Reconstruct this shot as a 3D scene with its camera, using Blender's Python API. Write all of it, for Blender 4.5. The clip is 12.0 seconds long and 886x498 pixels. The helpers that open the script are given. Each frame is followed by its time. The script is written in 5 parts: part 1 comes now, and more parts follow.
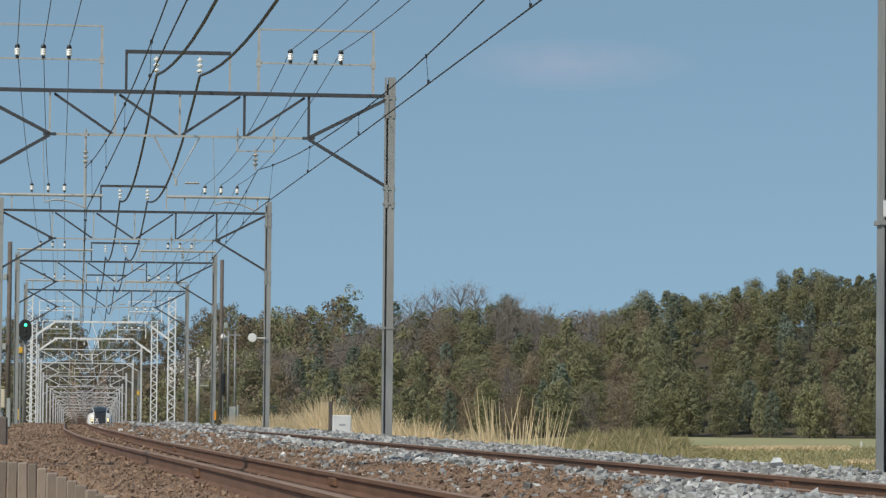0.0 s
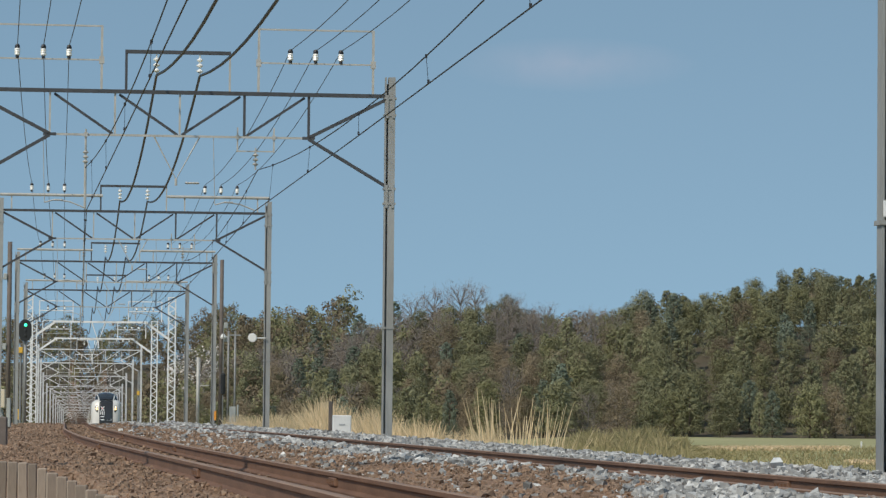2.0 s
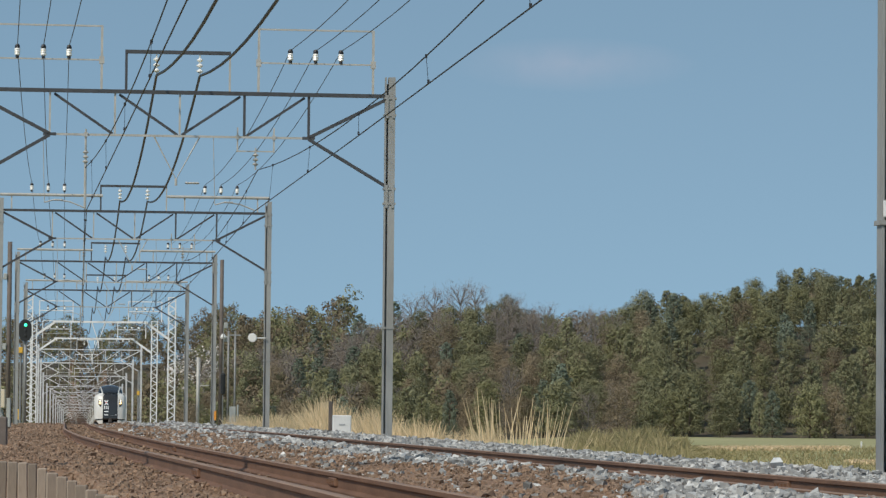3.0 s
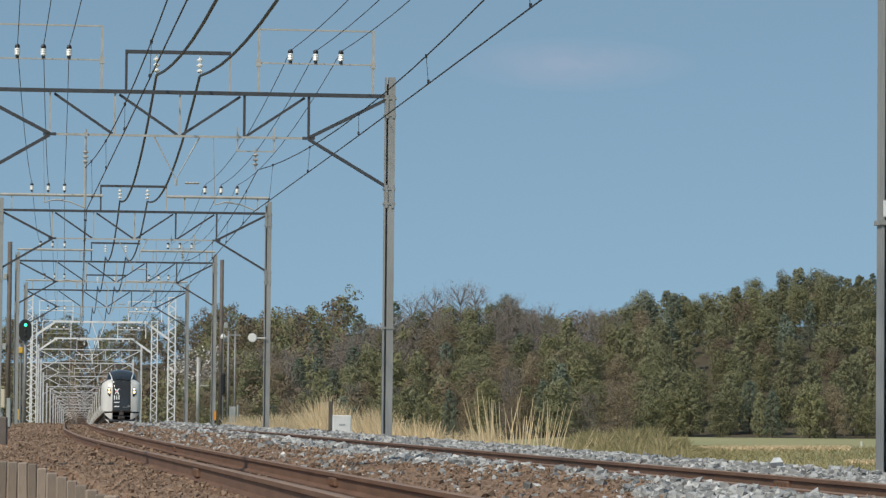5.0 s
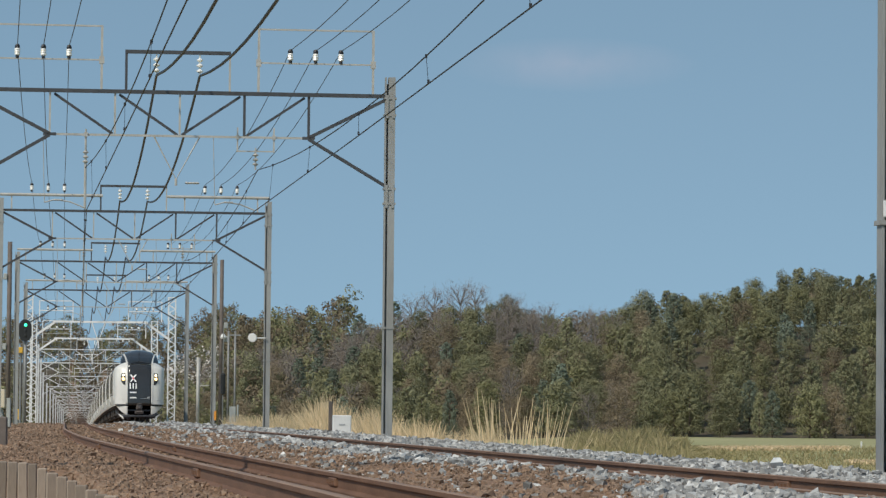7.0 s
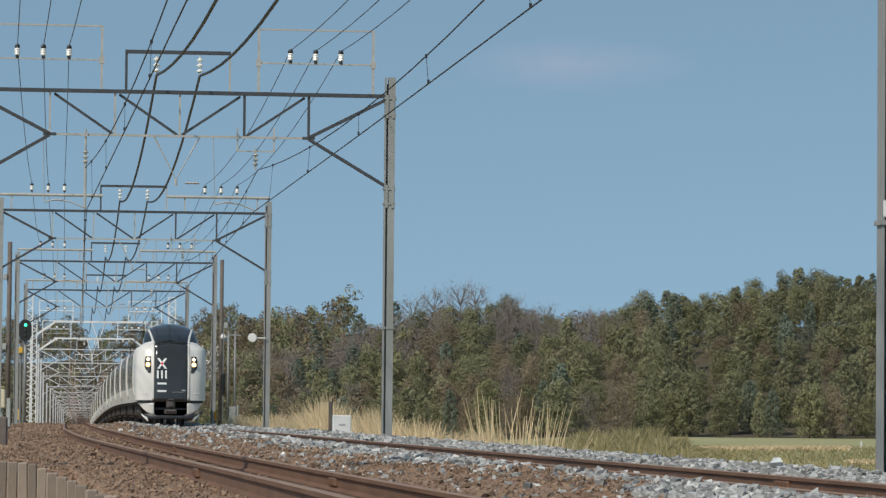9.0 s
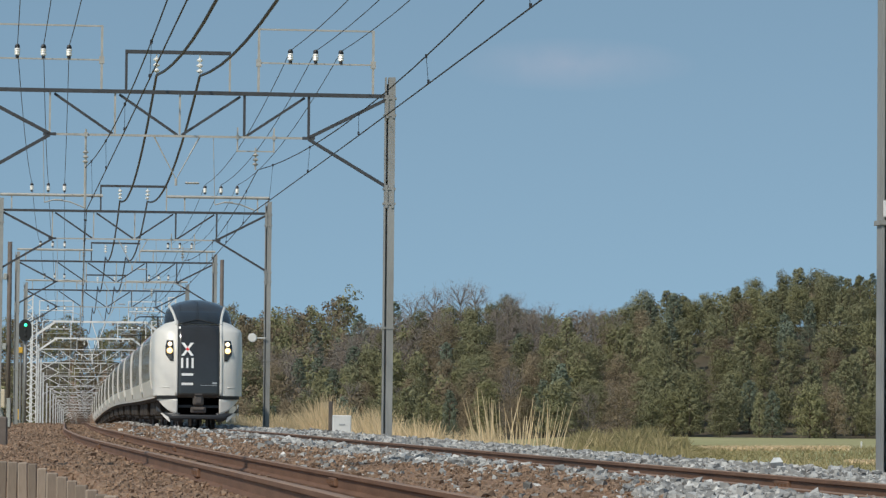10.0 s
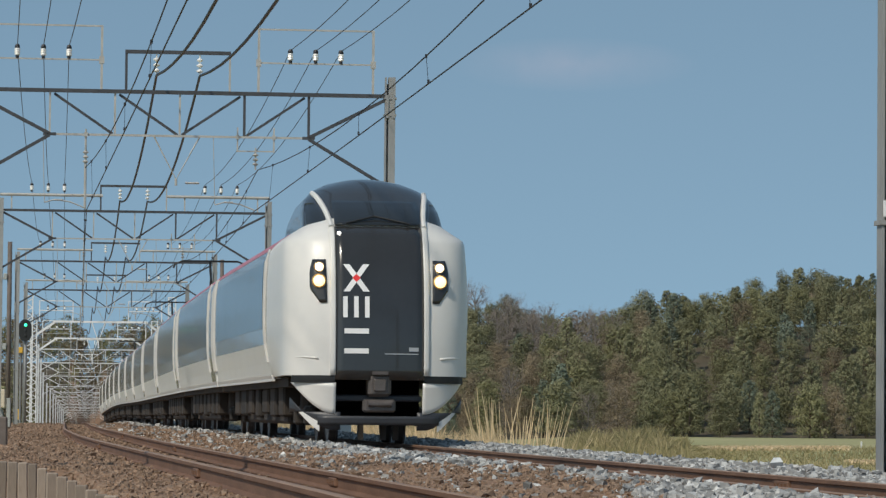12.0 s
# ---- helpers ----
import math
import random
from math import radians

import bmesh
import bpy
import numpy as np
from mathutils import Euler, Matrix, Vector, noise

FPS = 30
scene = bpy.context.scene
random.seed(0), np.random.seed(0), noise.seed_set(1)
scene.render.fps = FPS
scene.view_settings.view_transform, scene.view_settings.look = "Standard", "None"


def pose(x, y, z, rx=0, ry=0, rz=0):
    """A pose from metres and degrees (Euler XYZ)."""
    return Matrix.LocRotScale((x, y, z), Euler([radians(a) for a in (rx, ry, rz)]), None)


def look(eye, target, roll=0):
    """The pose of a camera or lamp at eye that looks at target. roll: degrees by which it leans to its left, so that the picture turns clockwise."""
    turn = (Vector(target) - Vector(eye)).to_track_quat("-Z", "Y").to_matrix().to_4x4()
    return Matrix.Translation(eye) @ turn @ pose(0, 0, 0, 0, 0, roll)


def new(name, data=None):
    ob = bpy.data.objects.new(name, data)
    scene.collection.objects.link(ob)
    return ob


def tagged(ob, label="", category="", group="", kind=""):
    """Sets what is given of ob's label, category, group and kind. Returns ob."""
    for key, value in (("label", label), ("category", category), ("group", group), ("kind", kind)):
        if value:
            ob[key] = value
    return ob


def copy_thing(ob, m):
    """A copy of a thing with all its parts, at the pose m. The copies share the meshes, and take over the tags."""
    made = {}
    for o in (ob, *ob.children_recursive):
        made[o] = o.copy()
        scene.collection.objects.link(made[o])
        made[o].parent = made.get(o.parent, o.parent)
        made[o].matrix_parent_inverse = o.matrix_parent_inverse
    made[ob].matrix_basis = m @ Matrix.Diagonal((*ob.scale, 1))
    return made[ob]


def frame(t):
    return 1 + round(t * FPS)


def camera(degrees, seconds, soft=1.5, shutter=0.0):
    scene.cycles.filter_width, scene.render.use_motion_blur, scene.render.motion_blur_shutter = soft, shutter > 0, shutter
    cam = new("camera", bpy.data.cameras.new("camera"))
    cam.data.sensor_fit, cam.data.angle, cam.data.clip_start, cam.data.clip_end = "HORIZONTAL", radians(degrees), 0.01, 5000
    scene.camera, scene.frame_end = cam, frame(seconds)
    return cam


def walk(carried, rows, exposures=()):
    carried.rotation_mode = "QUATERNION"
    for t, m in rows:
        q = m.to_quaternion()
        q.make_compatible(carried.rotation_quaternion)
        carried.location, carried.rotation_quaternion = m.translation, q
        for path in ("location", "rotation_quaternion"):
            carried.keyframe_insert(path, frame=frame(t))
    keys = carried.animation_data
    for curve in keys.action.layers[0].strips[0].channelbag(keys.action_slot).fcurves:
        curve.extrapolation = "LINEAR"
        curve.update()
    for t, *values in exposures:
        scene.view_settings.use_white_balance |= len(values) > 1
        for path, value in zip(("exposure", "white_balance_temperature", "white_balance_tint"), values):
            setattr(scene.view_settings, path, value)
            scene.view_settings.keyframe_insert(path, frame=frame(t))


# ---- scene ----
cam = camera(13.549, 12.0, soft=1.35)
EYE = (0.0, 0.0, 0.5)
AIM = look(EYE, (0, 6600, 0.5 + 290.2), 0.55)
walk(cam, [(0.0, AIM), (12.0, AIM)], exposures=[(0.0, 0.0), (9.5, 0.0), (12.0, -0.1)])

# ---------------------------------------------------------------- light
SUN_EL, SUN_AZ = 46.0, 219.0      # azimuth clockwise from +y
world = bpy.data.worlds.new("sky")
scene.world = world
world.use_nodes = True
wn = world.node_tree
sky = wn.nodes.new("ShaderNodeTexSky")
sky.sky_type = "NISHITA"
sky.sun_disc = False
sky.sun_elevation, sky.sun_rotation = radians(SUN_EL), radians(SUN_AZ)
sky.air_density, sky.dust_density, sky.ozone_density = 1.0, 0.3, 1.2
wn.nodes["Background"].inputs["Strength"].default_value = 0.162
where = wn.nodes.new("ShaderNodeTexCoord")
lifted = wn.nodes.new("ShaderNodeVectorMath")      # clear, dry air: the deep blue reaches far down
lifted.inputs[1].default_value = (0, 0, 0.32)
wn.links.new(where.outputs["Generated"], lifted.inputs[0])
wn.links.new(lifted.outputs[0], sky.inputs["Vector"])
tint = wn.nodes.new("ShaderNodeVectorMath")        # thin spring haze greys the blue a little
tint.operation = "MULTIPLY"
tint.inputs[1].default_value = (1.04, 1.045, 0.85)
wn.links.new(sky.outputs[0], tint.inputs[0])
# one faint rosy wisp of cloud, low over the wood
spot = wn.nodes.new("ShaderNodeMapping")
spot.inputs["Location"].default_value = (-0.0345 / 0.034, 0, -0.0935 / 0.0075)
spot.inputs["Scale"].default_value = (1 / 0.034, 0, 1 / 0.0075)
ball = wn.nodes.new("ShaderNodeTexGradient")
ball.gradient_type = "SPHERICAL"
curl = wn.nodes.new("ShaderNodeTexNoise")
curl.inputs["Scale"].default_value, curl.inputs["Detail"].default_value = 90.0, 3
thin = wn.nodes.new("ShaderNodeMath")
thin.operation = "MULTIPLY"
thin.inputs[1].default_value = 0.4
body = wn.nodes.new("ShaderNodeMath")
body.operation = "MULTIPLY"
veil = wn.nodes.new("ShaderNodeMix")
veil.data_type = "RGBA"
veil.inputs["B"].default_value = (3.4, 3.2, 3.7, 1)
wn.links.new(where.outputs["Generated"], spot.inputs["Vector"])
wn.links.new(where.outputs["Generated"], curl.inputs["Vector"])
wn.links.new(spot.outputs[0], ball.inputs["Vector"])
wn.links.new(ball.outputs["Fac"], thin.inputs[0])
wn.links.new(thin.outputs[0], body.inputs[0])
wn.links.new(curl.outputs["Fac"], body.inputs[1])
wn.links.new(body.outputs[0], veil.inputs["Factor"])
wn.links.new(tint.outputs[0], veil.inputs["A"])
wn.links.new(veil.outputs["Result"], wn.nodes["Background"].inputs["Color"])
sun = new("sun", bpy.data.lights.new("sun", "SUN"))
sun.data.energy, sun.data.angle, sun.data.color = 3.2, radians(2.0), (1.0, 0.915, 0.78)
sa, se = radians(SUN_AZ), radians(SUN_EL)
sun.matrix_world = look((40 * math.sin(sa) * math.cos(se), 40 * math.cos(sa) * math.cos(se), 40 * math.sin(se)), (0, 0, 0))
scene.view_settings.exposure = 0.0


# ---------------------------------------------------------------- materials
def material(name, color, rough=0.7, metal=0.0, vary=0.25, scale=8.0, bump=0.0, bump_scale=60.0, second=None, split=0.5,
             emit=None, power=0.0, island=0.0, object_vary=0.0, coat=0.0, stretch=(1, 1, 1), thin=0.0):
    """Base colour with large stains and fine grain, and relief."""
    m = bpy.data.materials.new(name)
    m.use_nodes = True
    nt, L = m.node_tree, m.node_tree.links.new
    b = nt.nodes["Principled BSDF"]
    b.inputs["Roughness"].default_value, b.inputs["Metallic"].default_value = rough, metal
    b.inputs["Coat Weight"].default_value = coat
    tc = nt.nodes.new("ShaderNodeTexCoord")
    mp = nt.nodes.new("ShaderNodeMapping")
    mp.inputs["Scale"].default_value = stretch
    L(tc.outputs["Object"], mp.inputs["Vector"])
    big = nt.nodes.new("ShaderNodeTexNoise")
    big.inputs["Scale"].default_value, big.inputs["Detail"].default_value = scale, 5
    fine = nt.nodes.new("ShaderNodeTexNoise")
    fine.inputs["Scale"].default_value, fine.inputs["Detail"].default_value = scale * 9, 3
    L(mp.outputs[0], big.inputs["Vector"]), L(mp.outputs[0], fine.inputs["Vector"])
    ramp = nt.nodes.new("ShaderNodeMapRange")
    ramp.inputs["From Min"].default_value, ramp.inputs["From Max"].default_value = split - 0.18, split + 0.18
    L(big.outputs["Fac"], ramp.inputs["Value"])
    mix = nt.nodes.new("ShaderNodeMix")
    mix.data_type = "RGBA"
    other = second or [c * (1 - vary) for c in color]
    mix.inputs["A"].default_value, mix.inputs["B"].default_value = (*color, 1), (*other, 1)
    L(ramp.outputs[0], mix.inputs["Factor"])
    out = mix.outputs["Result"]

    def dim(value, low, high):
        nonlocal out
        r = nt.nodes.new("ShaderNodeMapRange")
        r.inputs["To Min"].default_value, r.inputs["To Max"].default_value = low, high
        L(value, r.inputs["Value"])
        x = nt.nodes.new("ShaderNodeVectorMath")
        x.operation = "SCALE"
        L(out, x.inputs[0]), L(r.outputs[0], x.inputs["Scale"])
        out = x.outputs[0]
    dim(fine.outputs["Fac"], 1 - vary, 1 + vary)
    if island:
        g = nt.nodes.new("ShaderNodeNewGeometry")
        dim(g.outputs["Random Per Island"], 1 - island, 1 + island)
    if object_vary:
        o = nt.nodes.new("ShaderNodeObjectInfo")
        dim(o.outputs["Random"], 1 - object_vary, 1 + object_vary)
    L(out, b.inputs["Base Color"])
    if bump:
        bn = nt.nodes.new("ShaderNodeTexNoise")
        bn.inputs["Scale"].default_value, bn.inputs["Detail"].default_value = bump_scale, 4
        L(mp.outputs[0], bn.inputs["Vector"])
        bp = nt.nodes.new("ShaderNodeBump")
        bp.inputs["Strength"].default_value, bp.inputs["Distance"].default_value = bump, 0.02
        L(bn.outputs["Fac"], bp.inputs["Height"]), L(bp.outputs[0], b.inputs["Normal"])
    if thin:                                        # leaves and blades let light through
        tr = nt.nodes.new("ShaderNodeBsdfTranslucent")
        both = nt.nodes.new("ShaderNodeMixShader")
        both.inputs[0].default_value = thin
        b.inputs["Specular IOR Level"].default_value = 0.2
        L(out, tr.inputs["Color"])
        L(b.outputs[0], both.inputs[1]), L(tr.outputs[0], both.inputs[2])
        L(both.outputs[0], nt.nodes["Material Output"].inputs["Surface"])
    if emit:
        b.inputs["Emission Color"].default_value, b.inputs["Emission Strength"].default_value = (*emit, 1), power
    return m


GALV = material("galvanised_steel", (0.27, 0.28, 0.28), 0.55, 0.25, 0.2, 3.0, second=(0.2, 0.2, 0.2))
GALV_DARK = material("weathered_steel", (0.065, 0.07, 0.08), 0.65, 0.1, 0.25, 3.0)
GALV_PALE = material("pale_pipe", (0.47, 0.465, 0.44), 0.6, 0.1, 0.2, 4.0)
MAST = material("mast_steel", (0.31, 0.32, 0.32), 0.6, 0.0, 0.15, 2.0, second=(0.25, 0.255, 0.25), stretch=(1, 1, 0.2))
WHITE_STEEL = material("white_painted_steel", (0.78, 0.79, 0.8), 0.5, 0.0, 0.1, 3.0)
POLE_BROWN = material("brown_pole", (0.15, 0.125, 0.11), 0.75, 0.0, 0.25, 3.0)
WIRE = material("wire", (0.035, 0.037, 0.045), 0.6, 0.3, 0.1)
CABLE = material("feeder_cable", (0.012, 0.015, 0.03), 0.5, 0.0, 0.1)
PORCELAIN = material("porcelain", (0.85, 0.85, 0.83), 0.2, 0.0, 0.05, coat=0.3)
CAP = material("insulator_cap", (0.03, 0.032, 0.04), 0.5, 0.3, 0.1)
# far gantries' pale steel, with the whitening of distance haze mixed into its colour
HAZY_STEEL = material("haze_pale_steel", (0.66, 0.67, 0.68), 0.55, 0.0, 0.15, 3.0)
RAIL = material("rusty_rail", (0.125, 0.063, 0.035), 0.75, 0.0, 0.3, 6.0, second=(0.175, 0.095, 0.058), stretch=(1, 0.2, 1))
RAIL_TOP = material("rail_running_face", (0.3, 0.19, 0.125), 0.55, 0.0, 0.2, 5.0, stretch=(1, 0.1, 1))
STONE_BROWN = material("rusty_ballast", (0.195, 0.122, 0.078), 0.9, 0.0, 0.3, 9.0, second=(0.27, 0.195, 0.14), island=0.4)
STONE_GREY = material("grey_ballast", (0.25, 0.255, 0.25), 0.85, 0.0, 0.25, 9.0, second=(0.43, 0.43, 0.42), island=0.55)
EARTH = material("ballast_bed", (0.2, 0.108, 0.06), 0.95, 0.0, 0.4, 1.1, second=(0.27, 0.185, 0.125), bump=1.0, bump_scale=18)
FOREST_FLOOR = material("leaf_litter", (0.1, 0.075, 0.05), 0.95, 0.0, 0.35, 0.3, second=(0.06, 0.055, 0.03), bump=0.6, bump_scale=3)
GRASS_LAND = material("grass_field", (0.27, 0.275, 0.12), 0.95, 0.0, 0.3, 0.06, second=(0.36, 0.33, 0.17), bump=0.5, bump_scale=4)
REED = material("dry_reed", (0.76, 0.62, 0.42), 0.8, 0.0, 0.15, 2.0, second=(0.62, 0.47, 0.28), island=0.3, thin=0.3)
GREEN_GRASS = material("grass_blades", (0.27, 0.25, 0.12), 0.85, 0.0, 0.3, 0.35, second=(0.4, 0.33, 0.19), island=0.2, thin=0.3)
WOOD_SLAT = material("weathered_slat", (0.33, 0.27, 0.22), 0.9, 0.0, 0.3, 6.0, object_vary=0.25, stretch=(1, 1, 0.2))
WHITE_BOX = material("white_enamel", (0.72, 0.73, 0.72), 0.5, 0.0, 0.08, 3.0)
GREY_BOX = material("grey_enamel", (0.36, 0.38, 0.37), 0.6, 0.0, 0.12, 3.0)
BLACK = material("black_paint", (0.012, 0.013, 0.014), 0.5, 0.0, 0.1)
ORANGE = material("orange_paint", (0.75, 0.3, 0.04), 0.5, 0.0, 0.1)
YELLOW = material("yellow_paint", (0.7, 0.42, 0.06), 0.5, 0.0, 0.15)
BEIGE = material("beige_paint", (0.62, 0.55, 0.42), 0.6, 0.0, 0.1)
GREEN_LAMP = material("green_lamp", (0.02, 0.4, 0.2), 0.3, emit=(0.05, 1.0, 0.45), power=2.5)


# ---------------------------------------------------------------- mesh code
class Shape:
    """Vertices and faces gathered for one mesh."""

    def __init__(self):
        self.v, self.f, self.mi, self.slot = [], [], [], 0

    def add(self, verts, faces):
        n = len(self.v)
        self.v.extend(tuple(p) for p in verts)
        self.f.extend(tuple(i + n for i in f) for f in faces)
        self.mi.extend([self.slot] * len(faces))

    def box(self, c, s, m=None, bevel=0.0):
        x, y, z = s[0] / 2, s[1] / 2, s[2] / 2
        if bevel:
            k = bevel
            ring = [(-x + k, -y), (x - k, -y), (x, -y + k), (x, y - k), (x - k, y), (-x + k, y), (-x, y - k), (-x, -y + k)]
            inner = [(a * (1 - k / x), b * (1 - k / y)) for a, b in ring]
            rows = [[(a, b, -z) for a, b in inner], [(a, b, -z + k) for a, b in ring], [(a, b, z - k) for a, b in ring], [(a, b, z) for a, b in inner]]
            pts = [p for r in rows for p in r]
            fs = [(r * 8 + i, r * 8 + (i + 1) % 8, r * 8 + 8 + (i + 1) % 8, r * 8 + 8 + i) for r in range(3) for i in range(8)]
            fs += [tuple(range(7, -1, -1)), tuple(range(24, 32))]
        else:
            pts = [(a, b, d) for d in (-z, z) for a, b in ((-x, -y), (x, -y), (x, y), (-x, y))]
            fs = [(0, 3, 2, 1), (4, 5, 6, 7), (0, 1, 5, 4), (1, 2, 6, 5), (2, 3, 7, 6), (3, 0, 4, 7)]
        pts = [Vector(p) for p in pts]
        if m is not None:
            pts = [m @ p for p in pts]
        self.add([p + Vector(c) for p in pts], fs)
        return self

    def beam(self, p, q, w, h=None):
        """A square bar from p to q."""
        p, q = Vector(p), Vector(q)
        d = q - p
        m = d.to_track_quat("Y", "Z").to_matrix()
        return self.box((p + q) / 2, (w, d.length, h or w), m)

    def tube(self, pts, r, sides=6, close=True):
        pts = [Vector(p) for p in pts]
        rs = r if isinstance(r, (list, tuple)) else [r] * len(pts)
        verts = []
        for i, p in enumerate(pts):
            d = pts[min(i + 1, len(pts) - 1)] - pts[max(i - 1, 0)]
            m = d.to_track_quat("Z", "Y").to_matrix()
            verts += [p + m @ Vector((math.cos(a) * rs[i], math.sin(a) * rs[i], 0)) for a in (2 * math.pi * k / sides for k in range(sides))]
        fs = [(i * sides + k, i * sides + (k + 1) % sides, (i + 1) * sides + (k + 1) % sides, (i + 1) * sides + k) for i in range(len(pts) - 1) for k in range(sides)]
        if close:
            fs += [tuple(range(sides - 1, -1, -1)), tuple(range((len(pts) - 1) * sides, len(pts) * sides))]
        self.add(verts, fs)
        return self

    def lathe(self, rows, c=(0, 0, 0), sides=10, m=None):
        """Rows of radius and height, turned round z."""
        verts = [Vector((r * math.cos(2 * math.pi * k / sides), r * math.sin(2 * math.pi * k / sides), z)) for r, z in rows for k in range(sides)]
        if m is not None:
            verts = [m @ p for p in verts]
        fs = [(i * sides + k, i * sides + (k + 1) % sides, (i + 1) * sides + (k + 1) % sides, (i + 1) * sides + k) for i in range(len(rows) - 1) for k in range(sides)]
        fs += [tuple(range(sides - 1, -1, -1)), tuple(range((len(rows) - 1) * sides, len(rows) * sides))]
        self.add([p + Vector(c) for p in verts], fs)
        return self

    def mesh(self, name, *materials, smooth=False):
        me = bpy.data.meshes.new(name)
        me.from_pydata([tuple(p) for p in self.v], [], self.f)
        for m in materials:
            me.materials.append(m)
        if len(materials) > 1:
            me.polygons.foreach_set("material_index", self.mi)
        if smooth:
            me.polygons.foreach_set("use_smooth", [True] * len(me.polygons))
        me.update()
        return me


def part(name, shape, mat, parent=None, label="", smooth=False, at=None):
    me = shape if isinstance(shape, bpy.types.Mesh) else shape.mesh(name, *(mat if isinstance(mat, (list, tuple)) else (mat,)), smooth=smooth)
    ob = new(name, me)
    ob.parent = parent
    if at is not None:
        ob.matrix_basis = at
    if label:
        ob["label"] = label
    return ob


def sm(a, b, x):
    t = min(max((x - a) / (b - a), 0.0), 1.0)
    return t * t * (3 - 2 * t)


# ---------------------------------------------------------------- the line of the track
# slope of the far track's centre line against y, and its height: a gentle curve, almost level to 190 m, then falling away
Y_GRID = np.arange(-60.0, 1400.0, 1.0)
SLOPE = np.interp(Y_GRID, [20, 45, 75, 105, 140, 300, 350, 385, 440, 480, 1400], [-0.127, -0.125, -0.1145, -0.102, -0.1005, -0.1025, -0.1012, -0.102, -0.1, -0.0945, -0.0938])
SLOPE = np.convolve(np.pad(SLOPE, 15, "edge"), np.ones(31) / 31, "valid")
X_GRID = np.concatenate([[0.0], np.cumsum((SLOPE[1:] + SLOPE[:-1]) / 2)])
X_GRID += -0.98 - np.interp(58.2, Y_GRID, X_GRID)
GRADE = np.interp(Y_GRID, [80, 95, 148, 168, 190, 290, 345, 362, 410, 425, 465, 500], [0.0, -0.0023, -0.0023, -0.0004, -0.0004, -0.0116, -0.0116, -0.0178, -0.018, -0.026, -0.026, -0.0116])
Z_GRID = np.concatenate([[0.0], np.cumsum((GRADE[1:] + GRADE[:-1]) / 2)])
TRACK_GAP = 3.8


def tx(y):
    return float(np.interp(y, Y_GRID, X_GRID))


def tz(y):
    return float(np.interp(y, Y_GRID, Z_GRID))


def along(y, u=0.0, z=0.0):
    """A place u metres to the right of the far track's centre line and z over its rails, on the cross line at y."""
    s = float(np.interp(y, Y_GRID, SLOPE))
    n = math.hypot(1, s)
    return Vector((tx(y) + u / n, y - u * s / n, tz(y) + z))


def station(y, u=0.0, z=0.0):
    p = along(y, u, z)
    return pose(p.x, p.y, p.z, 0, 0, -math.degrees(math.atan(float(np.interp(y, Y_GRID, SLOPE)))))


# ---------------------------------------------------------------- ground
def hill(x, y):
    """Height of the wooded hill behind the field."""
    top = np.interp(x / max(y, 1) * 6600 + 784, [-200, 300, 600, 760, 850, 1030, 1100, 1200, 1300, 1400, 1480, 1600, 1900], [8.0, 8.1, 9.2, 12.0, 12.6, 11.3, 12.2, 14.4, 15.0, 16.4, 16.5, 16.0, 16.0])
    return float(top) * sm(432, 535, y) * sm(5, 18, x - tx(y))


def ground_z(x, y):
    u = x - tx(y)
    r = tz(y)
    wide = 2.6 * sm(34.5, 40, y)
    if u < -5.0:
        u = min(-5.0, u + wide)
    z = np.interp(u, [-40, -16, -9, -6.6, -5.65, -5.35, -4.4, -3.2, -2.5, -1.9, -1.2, -0.78, -0.6, 0.6, 1.2, 1.75, 2.3, 3.2, 5, 9, 20, 60],
                  [-2, -1.6, -1.2, -0.8, -0.62, -0.12, -0.15, -0.18, -0.13, -0.1, -0.055, -0.035, -0.11, -0.16, -0.07, -0.02, -0.12, -0.42, -0.75, -1.4, -2.0, -2.0])
    if u < -3.4:
        z += min(1.0, -3.4 - u) * float(np.interp(y, [26, 46, 72], [0.075, 0.05, 0.01]))
    bed = 1 - sm(12, 60, abs(u + 2))
    lie = -2.0 if u > 0 else -2.0 + min(r, 0) * 0.5
    cutting = (14.0 if u > 0 else 16.5) * sm(9, 27, abs(u + 2)) * sm(450, 620, y) * (1 - sm(45, 80, abs(u)))
    cutting = max(cutting, (24.5 - 9.5 * math.exp(-((u + 0.7) / 2.4) ** 2)) * sm(830, 920, y) * (1 - sm(32, 60, abs(u))))
    return float(z) + r * bed + (lie + 2.0) * (1 - bed) + max(hill(x, y), cutting)


def sheet(name, us, ys, mat, of_u=True, lift=0.0):
    s = Shape()
    verts = []
    for y in ys:
        for u in us:
            x = tx(y) + u if of_u else u
            verts.append((x, y, ground_z(x, y) + lift))
    n = len(us)
    s.add(verts, [(j * n + i, j * n + i + 1, (j + 1) * n + i + 1, (j + 1) * n + i) for j in range(len(ys) - 1) for i in range(n - 1)])
    return s


